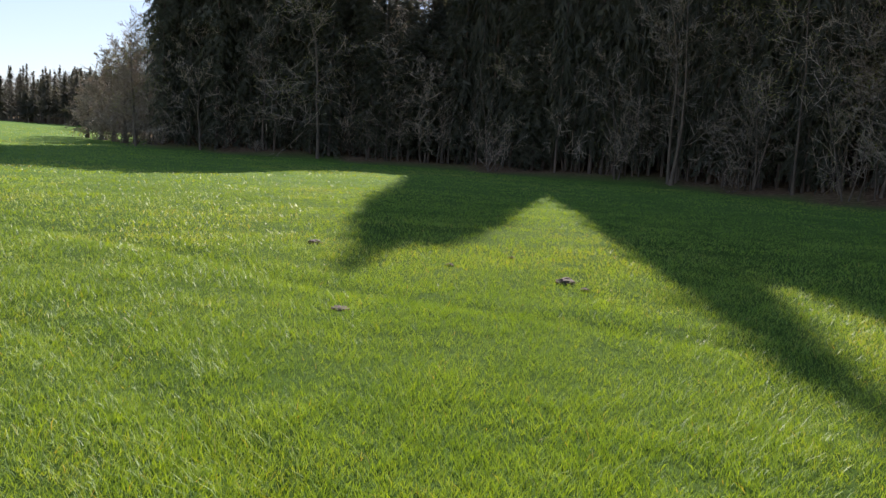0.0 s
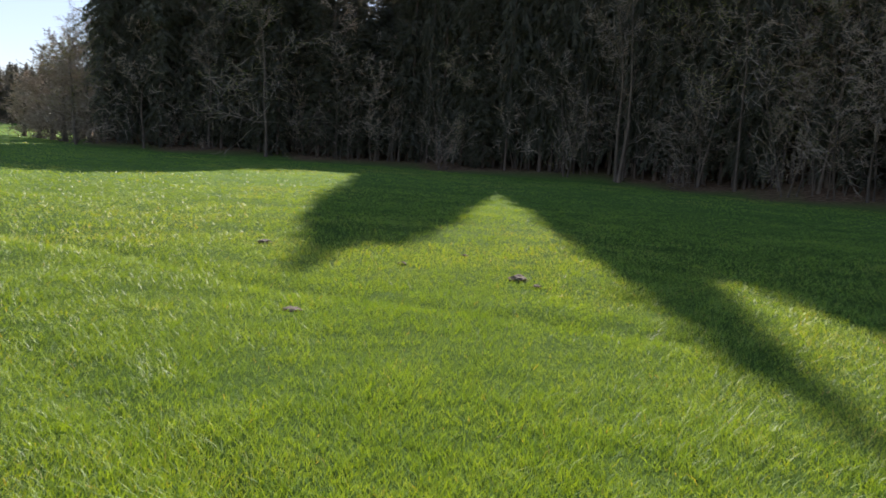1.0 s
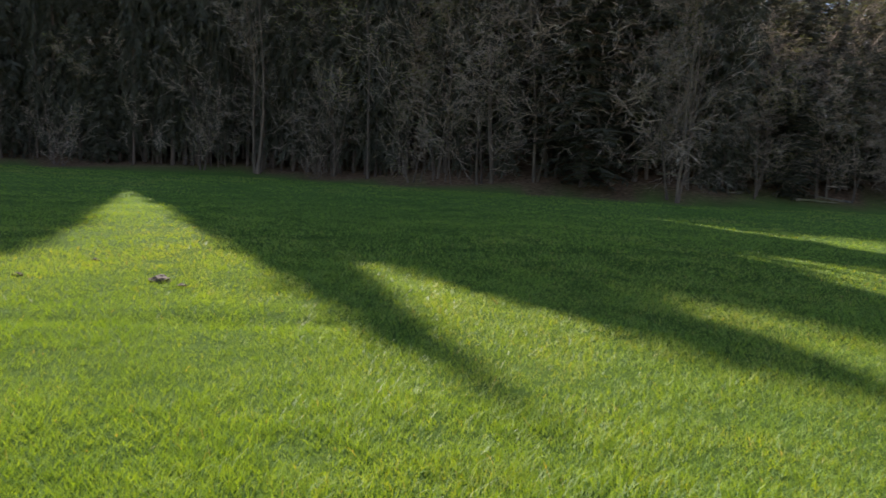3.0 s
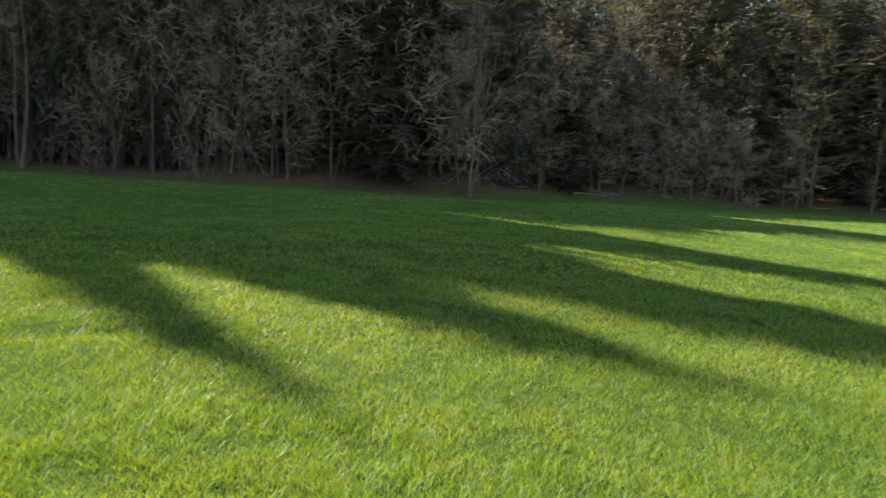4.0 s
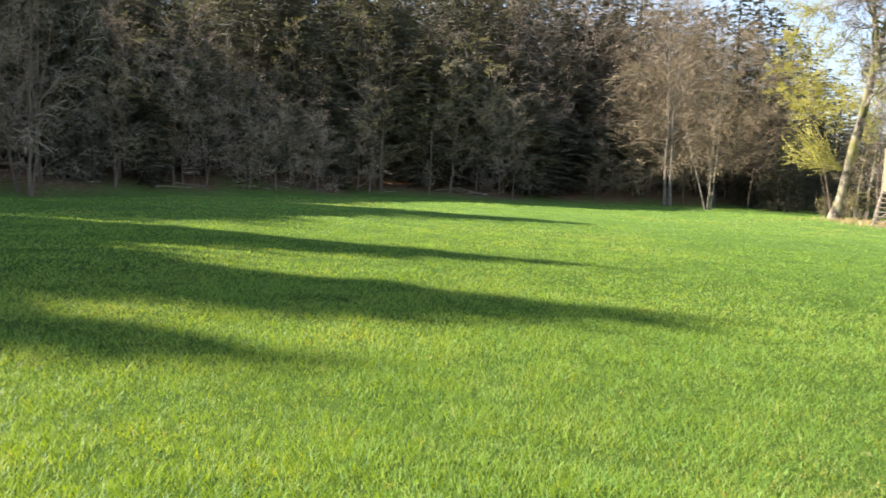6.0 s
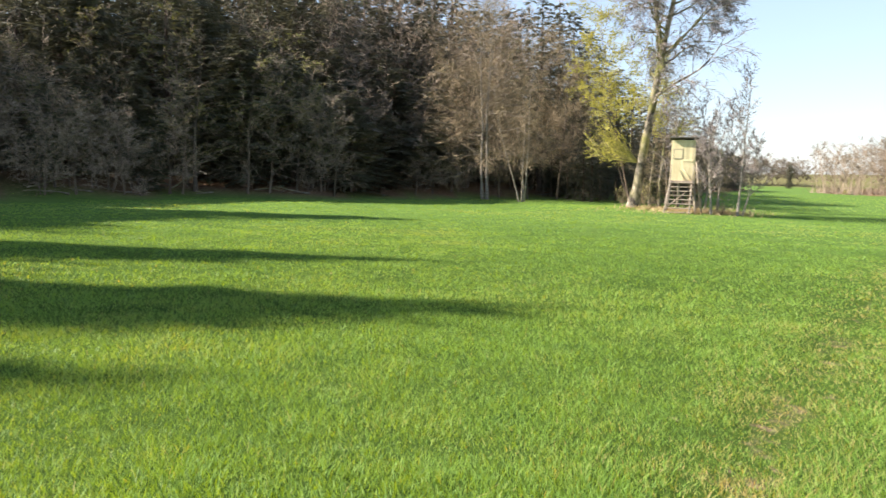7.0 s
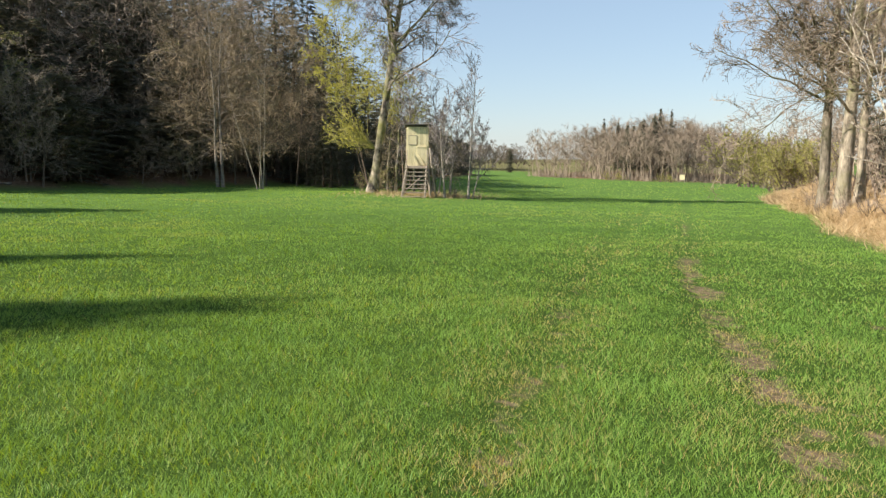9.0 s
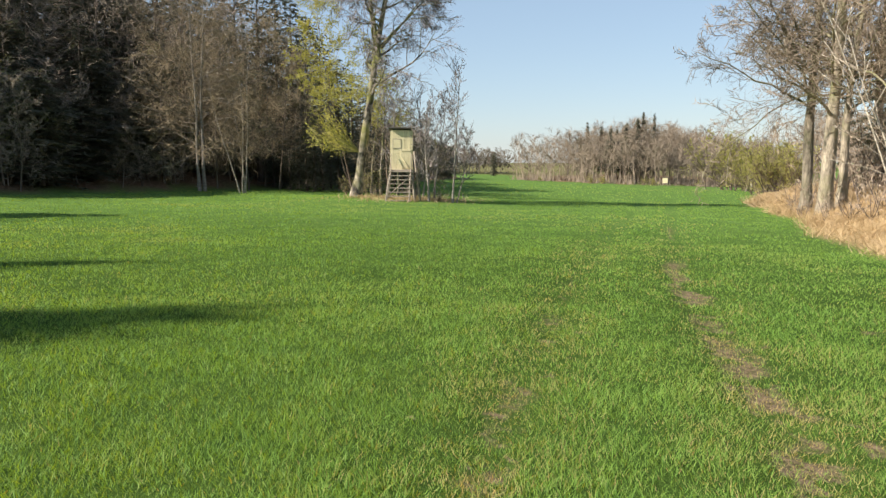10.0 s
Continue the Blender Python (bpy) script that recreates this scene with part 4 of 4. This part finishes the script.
# saplings beside the blind
SAPLING = dict(segs=[9, 5, 3, 2], wobble=[.05, .14, .18, .2], rise=[.02, .07, .04, .0], round=2, sides=[5, 3], taper=.85, thin=.009,
               kids=[17, 8, 6], **{"from": [.2, .15, .1]}, angle=[40, 42, 42], ratio=[.34, .45, .5], thick=[.4, .5, .5])
for az, d, h, r, lean, seed in ((-112.7, 36.5, 6.6, .06, .08, 471), (-113.0, 36.8, 3.8, .04, .24, 472), (-110.9, 36.0, 4.4, .06, -.02, 473), (-110.4, 37.5, 5.2, .05, .18, 474), (-107.8, 38.9, 6.2, .06, .1, 476), (-109.9, 38.3, 5.6, .05, .05, 477), (-111.3, 38.5, 5.0, .05, .1, 478)):
    rt, aw = view_axes(az)
    x, y = polar(az, d)
    t = tree_parts("sapling", [((0, 0, 0), (rt * lean + Vector((0, 0, 1)))[:], h, r)], dict(SAPLING, kids=[24, 10, 8]), M_BARK_PALE, M_TWIG_LILAC, None, seed,
                   "thin bare sapling with pale bark beside the hunting blind", "tree", "saplings by the blind")
    t.matrix_basis = stand(x, y)
for az, d, size in ((-111.6, 37, .45), (-109.4, 37.6, .5), (-113.6, 36.6, .3), (-107, 38.2, .35)):
    x, y = polar(az, d)
    copy_thing(shrubs[1], stand(x, y, az, size))

# ---- hunting blind ----
def box_bm(bm, lo, hi, m=Matrix()):
    g = bmesh.ops.create_cube(bm, size=1)
    c, s = [(a + b) / 2 for a, b in zip(lo, hi)], [b - a for a, b in zip(lo, hi)]
    bmesh.ops.transform(bm, matrix=m @ Matrix.Translation(c) @ Matrix.Diagonal((*s, 1)), verts=g["verts"])
    return g["verts"]


def box_mesh(name, lo, hi, mat, bevel=.004):
    bm = bmesh.new()
    box_bm(bm, lo, hi)
    if bevel:
        bmesh.ops.bevel(bm, geom=bm.edges[:], offset=bevel, segments=1, affect="EDGES")
    me = bpy.data.meshes.new(name)
    bm.to_mesh(me)
    bm.free()
    me.materials.append(mat)
    return me


def pole_mesh(name, a, b, r0, r1, mat, sides=8):
    V, F = [], []
    a, b = Vector(a), Vector(b)
    tube(V, F, [a, a.lerp(b, .5) + Vector((random.gauss(0, .01), random.gauss(0, .01), 0)), b], [r0, (r0 + r1) / 2, r1], sides)
    F.append(tuple(range(sides))[::-1])
    return mesh_from(name, V, F, mat, True)


def build_blind():
    random.seed(71)
    az, d = -108.8, 36.8
    x, y = polar(az, d)
    root = thing("hunting_blind", "raised hunting blind of pale weathered boards on poles with ladder", "hunting blind")
    W, D, FL, TOP = 1.04, 1.05, 1.42, 3.32
    # local: x to the right, y away, z up
    n = 8
    for side in range(4):
        for k in range(n):
            w = (W if side < 2 else D) / n
            u = -(W if side < 2 else D) / 2 + k * w
            top = TOP - .03 - random.random() * .01
            j = random.uniform(-.003, .003)
            if side == 0:
                lo, hi = (u + .003, -D / 2 - .02 + j, FL), (u + w - .003, -D / 2 + j, top)
            elif side == 1:
                lo, hi = (u + .003, D / 2, FL), (u + w - .003, D / 2 + .02, top - .1)
            elif side == 2:
                lo, hi = (-W / 2 - .02 + j, u + .003, FL), (-W / 2 + j, u + w - .003, top - .05)
            else:
                lo, hi = (W / 2 + j, u + .003, FL), (W / 2 + .02 + j, u + w - .003, top - .05)
            part("board", box_mesh("board", lo, hi, M_PLANK, .003), root)
    # window hatch with its frame, door battens
    hatch = part("window_hatch", box_mesh("hatch", (-.40, -D / 2 - .034, 2.45), (-.05, -D / 2 - .022, 2.85), M_PLANK), root, "closed wooden hatch")
    for lo, hi in (((-.43, -D / 2 - .036, 2.85), (-.02, -D / 2 - .022, 2.88)), ((-.43, -D / 2 - .036, 2.42), (-.02, -D / 2 - .022, 2.45)),
                   ((-.43, -D / 2 - .036, 2.45), (-.40, -D / 2 - .022, 2.85)), ((-.05, -D / 2 - .036, 2.45), (-.02, -D / 2 - .022, 2.85))):
        part("frame", box_mesh("frame", lo, hi, M_POLE), hatch)
    door = part("door", box_mesh("door", (-.02, -D / 2 - .036, 1.48), (.44, -D / 2 - .0225, 2.40), M_PLANK), root, "board door in the front wall")
    part("batten", pole_mesh("batten", (.02, -D / 2 - .042, 1.95), (.36, -D / 2 - .042, 1.50), .012, .012, M_PLANK, 5), door)
    part("batten", box_mesh("batten", (-.02, -D / 2 - .05, 2.3), (.44, -D / 2 - .037, 2.36), M_PLANK), door)
    part("floor_board", box_mesh("floor", (-W / 2 - .05, -D / 2 - .30, FL - .07), (W / 2 + .05, D / 2 + .05, FL - .002), M_POLE), root)
    bm = bmesh.new()
    box_bm(bm, (-W / 2 - .12, -D / 2 - .18, 0), (W / 2 + .12, D / 2 + .15, .055), Matrix.Translation((0, 0, TOP)) @ Matrix.Rotation(radians(-4), 4, "X"))
    bmesh.ops.bevel(bm, geom=bm.edges[:], offset=.01, segments=1, affect="EDGES")
    me = bpy.data.meshes.new("roof")
    bm.to_mesh(me)
    bm.free()
    me.materials.append(M_FELT)
    part("roof", me, root, "flat roof with dark felt")
    # poles, standing a little outwards at the foot
    for sx, sy in ((-1, -1), (1, -1), (-1, 1), (1, 1)):
        part("post", pole_mesh("post", (sx * (W / 2 + .16), sy * (D / 2 + .16), -.25), (sx * (W / 2 - .03), sy * (D / 2 - .03), FL - .06), .055, .05, M_POLE), root)
    part("brace", pole_mesh("brace", (-W / 2 - .1, D / 2 + .1, .15), (W / 2 + .05, D / 2 + .08, 1.2), .03, .03, M_POLE), root)
    part("brace", pole_mesh("brace", (W / 2 + .1, -D / 2 - .08, .2), (W / 2 + .06, D / 2 + .06, 1.2), .03, .03, M_POLE), root)
    part("prop", pole_mesh("prop", (W / 2 + .42, -D / 2 - .1, -.2), (W / 2 + .06, -D / 2 - .03, 2.3), .045, .035, M_POLE), root)
    # ladder at the front
    lad = part("ladder", pole_mesh("rail", (-.74, -D / 2 - 1.25, -.15), (-.48, -D / 2 - .30, FL + .02), .04, .035, M_POLE), root, "ladder with eight wooden rungs")
    part("rail", pole_mesh("rail", (.36, -D / 2 - 1.25, -.15), (.44, -D / 2 - .30, FL + .02), .04, .035, M_POLE), lad)
    for k in range(8):
        f = .10 + .88 * k / 7.4
        yy, zz = -D / 2 - 1.25 + .95 * f, -.15 + (FL + .17) * f
        part("rung", box_mesh("rung", (-.60 - .18 * (1 - f), yy - .07, zz - .02), (.56 - .13 * (1 - f), yy + .05, zz + .02), M_POLE, .008), lad)
    for sx in (-.5, .47):
        part("handrail", pole_mesh("handrail", (sx, -D / 2 - .34, FL - .1), (sx, -D / 2 - .12, FL + .75), .022, .02, M_POLE, 6), root)
    root.matrix_basis = pose(x, y, float(ground_z(x, y)), 0, 1.0, az)


build_blind()

# ---- small far things at the end of the meadow ----
def far_blind(az, d, size):
    x, y = polar(az, d)
    root = thing("far_hunting_blind", "small pale wooden hunting blind far off at the wood's edge", "hunting blind")
    part("cabin", box_mesh("cabin", (-.8, -.8, 1.0), (.8, .8, 2.7), M_PLANK, .01), root)
    part("roof", box_mesh("roof", (-.95, -.95, 2.71), (.95, .95, 2.82), M_FELT, .01), root)
    for sx in (-1, 1):
        for sy in (-1, 1):
            part("post", pole_mesh("post", (sx * .9, sy * .9, -.3), (sx * .7, sy * .7, .99), .07, .07, M_POLE), root)
    root.matrix_basis = pose(x, y, float(ground_z(x, y)), 0, 0, az) @ Matrix.Scale(size, 4)


far_blind(-128.7, 138, .55)
GREEN_SHRUB = "rounded shrub in young yellow-green leaf at the far wood edge"
FARLEAF = dict(segs=[5, 4, 3], wobble=[.1, .14, .18], rise=[.05, .05, .03], round=1, sides=[4], taper=.85, thin=.03, leaves=18, leaf=.065,
               kids=[9, 7], **{"from": [.12, .1]}, angle=[40, 45], ratio=[.5, .5], thick=[.4, .5])
random.seed(81)
green = tree_parts("green_shrub", [((random.gauss(0, .5), random.gauss(0, .5), 0), (random.gauss(0, .45), random.gauss(0, .45), 1), random.uniform(3, 4.6), .05)
                                   for _ in range(10)], FARLEAF, M_BARK, M_TWIG_WARM, M_LEAF_GREEN, 481, GREEN_SHRUB, "shrub", "green shrubs of the far edge")
spots = [(-123.4, 138, .62), (-124.3, 138, .55), (-127.2, 139, .62), (-127.9, 139, .55), (-131.0, 142, .5), (-119.6, 150, .4), (-134.3, 112, 2.7), (-133.2, 114, 3.0), (-135.2, 100, 2.0),
         (-135.8, 80, 1.9), (-136.8, 79, 1.8), (-135.0, 84, 1.7), (-137.6, 76, 1.6), (-136.3, 83, 2.0)]
for k, (az, d, size) in enumerate(spots):
    x, y = polar(az, d)
    copy_thing(green, stand(x, y, az * 7, size * .62))
x, y = polar(-116.1, 300)
plant(spruces[0], x, y, .5, 1.3)

for az, d, h, lean in ((-134.25, 108, 2.3, 4), (-134.55, 108, 2.0, -3)):
    x, y = polar(az, d)
    st = thing("birch_stump", "tall pale birch stump at the far wood edge", "stump", "birch stumps")
    part("trunk", pole_mesh("stump", (0, 0, -.2), (.05, 0, h), .17, .13, M_BARK_BIRCH), st)
    st.matrix_basis = pose(x, y, float(ground_z(x, y)), 0, lean, az)

# ---- the round tree at the corner of the wood ----
ROUND = dict(BARE_TREE, kids=[34, 12, 10], thin=.022, cap=.022, angle=[72, 52, 48], ratio=[.5, .46, .5], **{"from": [.03, .1, .1]})
for az, d, h, seed in ((22.2, 57, 6.6, 494), (22.9, 59, 6.8, 492), (23.6, 62, 6.2, 495), (24.4, 65, 5.6, 491), (25.3, 70, 4.8, 493)):
    x, y = polar(az, d)
    t = tree_parts("corner_tree", [((0, 0, 0), (.02, 0, 1), h, .16)], ROUND, M_BARK, M_TWIG, None, seed,
                   "round bare tree at the corner of the spruce wood", "tree", "trees at the wood corner")
    t.matrix_basis = stand(x, y)
for az, d, size in ((22.3, 55, 1.1), (22.9, 58, 1.2), (23.6, 62, 1.1), (24.3, 66, 1.0), (24.9, 71, .9)):
    x, y = polar(az, d)
    copy_thing(shrubs[int(d) % 2], stand(x, y, az * 5, size))

# ---- trees on the bank ----
OAK = dict(segs=[11, 8, 5, 4, 2], wobble=[.025, .17, .2, .22, .22], rise=[.01, .02, .02, .01, -.01], round=3, sides=[10, 6, 4], taper=.72, thin=.011, cap=.013, knots=.06,
           kids=[24, 11, 10, 6], **{"from": [.26, .15, .1, .1]}, angle=[74, 50, 48, 45], ratio=[.54, .46, .55, .7], thick=[.32, .42, .45, .5])
for az, d, h, r, lean, seed in ((-137.66, 36, 14, .21, -.03, 501), (-138.75, 34, 15, .27, .01, 507), (-139.8, 35, 13, .18, .03, 503), (-144.5, 33, 14, .3, .0, 504), (-142, 40, 14, .22, .0, 505)):
    rt, aw = view_axes(az)
    x, y = polar(az, d)
    t = tree_parts("oak_tree", [((0, 0, 0), (rt * lean + Vector((0, 0, 1)))[:], h, r)], OAK if -141 < az else dict(OAK, kids=[18, 10, 9, 5], thin=.010), M_BARK_OAK, M_TWIG_GREY, None, seed,
                   "stout bare oak with wide crooked limbs on the bank", "tree", "oaks on the bank")
    t.matrix_basis = stand(x, y)
# low dark spruces behind the leaning tree and the blind
random.seed(67)
for k, az in enumerate(np.arange(-109.6, -99, .6)):
    plant_deep(k % 2, *polar(az, random.uniform(50, 58)), random.uniform(.17, .26) * (1 if az > -107 else .75), 2.0)
# dark spruces that stand behind the alders and the leaning tree
for k, (az, d, el) in enumerate(((-98.5, 57, 13), (-99.8, 59, 12.5), (-100.9, 60, 11.7), (-102, 62, 10.6), (-103, 65, 9.3), (-104.2, 69, 7.6), (-105.3, 74, 6.6), (-106.4, 79, 5.6),
                                 (-107.5, 85, 4.7), (-108.6, 92, 3.8), (-109.8, 101, 3.0), (-101.5, 66, 9), (-103.6, 70, 7), (-105, 78, 5.5), (-106.9, 86, 4.4))):
    x, y = polar(az, d)
    h = d * math.tan(radians(el)) + 1.7 - float(ground_z(x, y))
    plant_deep(k % 2, x, y, h / 20, 1.35 * 15 / h)
x, y = polar(-142.6, 48)
plant(spruces[1], x, y, .55, 1.4)
rt, aw = view_axes(-142.8)
x, y = polar(-143.5, 25)
b2 = tree_parts("birch_tree", [((0, 0, 0), (rt * -.24 + Vector((0, 0, 1)))[:], 5.8, .045), ((.15, 0, 0), (rt * -.34 + Vector((0, 0, 1)))[:], 6.5, .038),
                               ((.3, .1, 0), (rt * .05 + Vector((0, 0, 1)))[:], 6.5, .045)],
                dict(SAPLING, kids=[14, 7, 5]), M_BARK_BIRCH, M_TWIG_GREY, None, 511, "leaning pale birch with several stems on the bank", "tree")
b2.matrix_basis = stand(x, y)
for az, d, size in ((-137.6, 34, .7), (-138.9, 30, .5), (-140.3, 29, .6), (-141.6, 28, .7), (-142.2, 31, .9), (-143.6, 27, .7), (-136.9, 37, .6), (-141, 36, 1.0), (-138.5, 39, 1.0),
                    (-144.3, 24, .6), (-140.7, 40, 1.6), (-141.8, 41, 1.7), (-142.8, 39, 1.6), (-139.4, 43, 1.6), (-143.5, 36, 1.5)):
    x, y = polar(az, d)
    copy_thing(shrubs[int(d) % 2], stand(x, y, az * 3, size))

join_depth()
for model in (*spruces, *deep_spruces, *bares, *brushes, *shrubs, *thickets, green):
    take_away(model)

# ---- fallen branches along the wood's edge ----
BRANCH = dict(segs=[5, 4, 2], wobble=[.10, .16, .2], rise=[.0, .0, .0], round=2, sides=[5, 3], taper=.75, thin=.012,
              kids=[6, 4], **{"from": [.25, .2]}, angle=[40, 45], ratio=[.45, .5], thick=[.5, .5])
random.seed(91)
for k, (az, back) in enumerate(((-44, 1.5), (-47, 3), (-50, 2), (-53, 1.2), (-56.5, .8), (-60, .6), (-62, 1.4), (-64.5, .5), (-66, .8), (-68.5, .6), (-71, 1.5), (-74, .7), (-77, 1.2), (-81, .8), (-85, 1.4))):
    d = 20.0
    while float(line_distance(*polar(az, d), EDGE)) < back:
        d += .25
    x, y = polar(az, d)
    rt, aw = view_axes(az)
    way = rt * random.choice((-1, 1)) + aw * random.gauss(0, .3) + Vector((0, 0, random.uniform(.02, .3)))
    t = tree_parts("fallen_branch", [((0, 0, .1), way[:], random.uniform(1.2, 2.6), random.uniform(.03, .06))], BRANCH, M_BARK_OAK, M_TWIG_WARM, None, 600 + k,
                   "pale dead branch lying on leaf litter at the wood's edge", "branch", "fallen branches")
    t.matrix_basis = stand(x, y, 0, 1, .06)
for az, back, h in ((-81.6, 3.2, 2.9), (-87, 4.2, 2.2)):
    d = 30.0
    while float(line_distance(*polar(az, d), EDGE)) < back:
        d += .25
    x, y = polar(az, d)
    snag = thing("birch_snag", "thin pale birch stem standing among dark trees", "tree", "birch snags")
    part("trunk", pole_mesh("snag", (0, 0, -.2), (.12, 0, h), .045, .03, M_BARK_PALE), snag)
    snag.matrix_basis = pose(x, y, float(ground_z(x, y)))

# ---- molehills ----
def molehill(x, y, r, h, seed):
    random.seed(seed)
    bm = bmesh.new()
    bmesh.ops.create_icosphere(bm, subdivisions=3, radius=1)
    for v in bm.verts:
        k = 1 + .28 * noise.noise(v.co * 2.3 + Vector((seed, 0, 0))) + .16 * noise.noise(v.co * 7 + Vector((0, seed, 0)))
        v.co = Vector((v.co.x * r * k, v.co.y * r * k, max(v.co.z, -.3) * h * k))
    me = bpy.data.meshes.new("molehill")
    bm.to_mesh(me)
    bm.free()
    me.materials.append(M_SOIL)
    ob = tagged(new("molehill", me), "small dark crumbly molehill in the meadow grass", "molehill", "molehills")
    ob.matrix_basis = pose(x, y, float(ground_z(x, y)))


for k, (x, y, r, h) in enumerate(((1.6, 8.75, .12, .07), (1.75, 8.35, .06, .04), (-.82, 6.8, .09, .03), (-1.7, 10.5, .10, .05), (.22, 9.5, .06, .04), (1.1, 10.3, .06, .04))):
    molehill(x, y, r, h, k + 1)
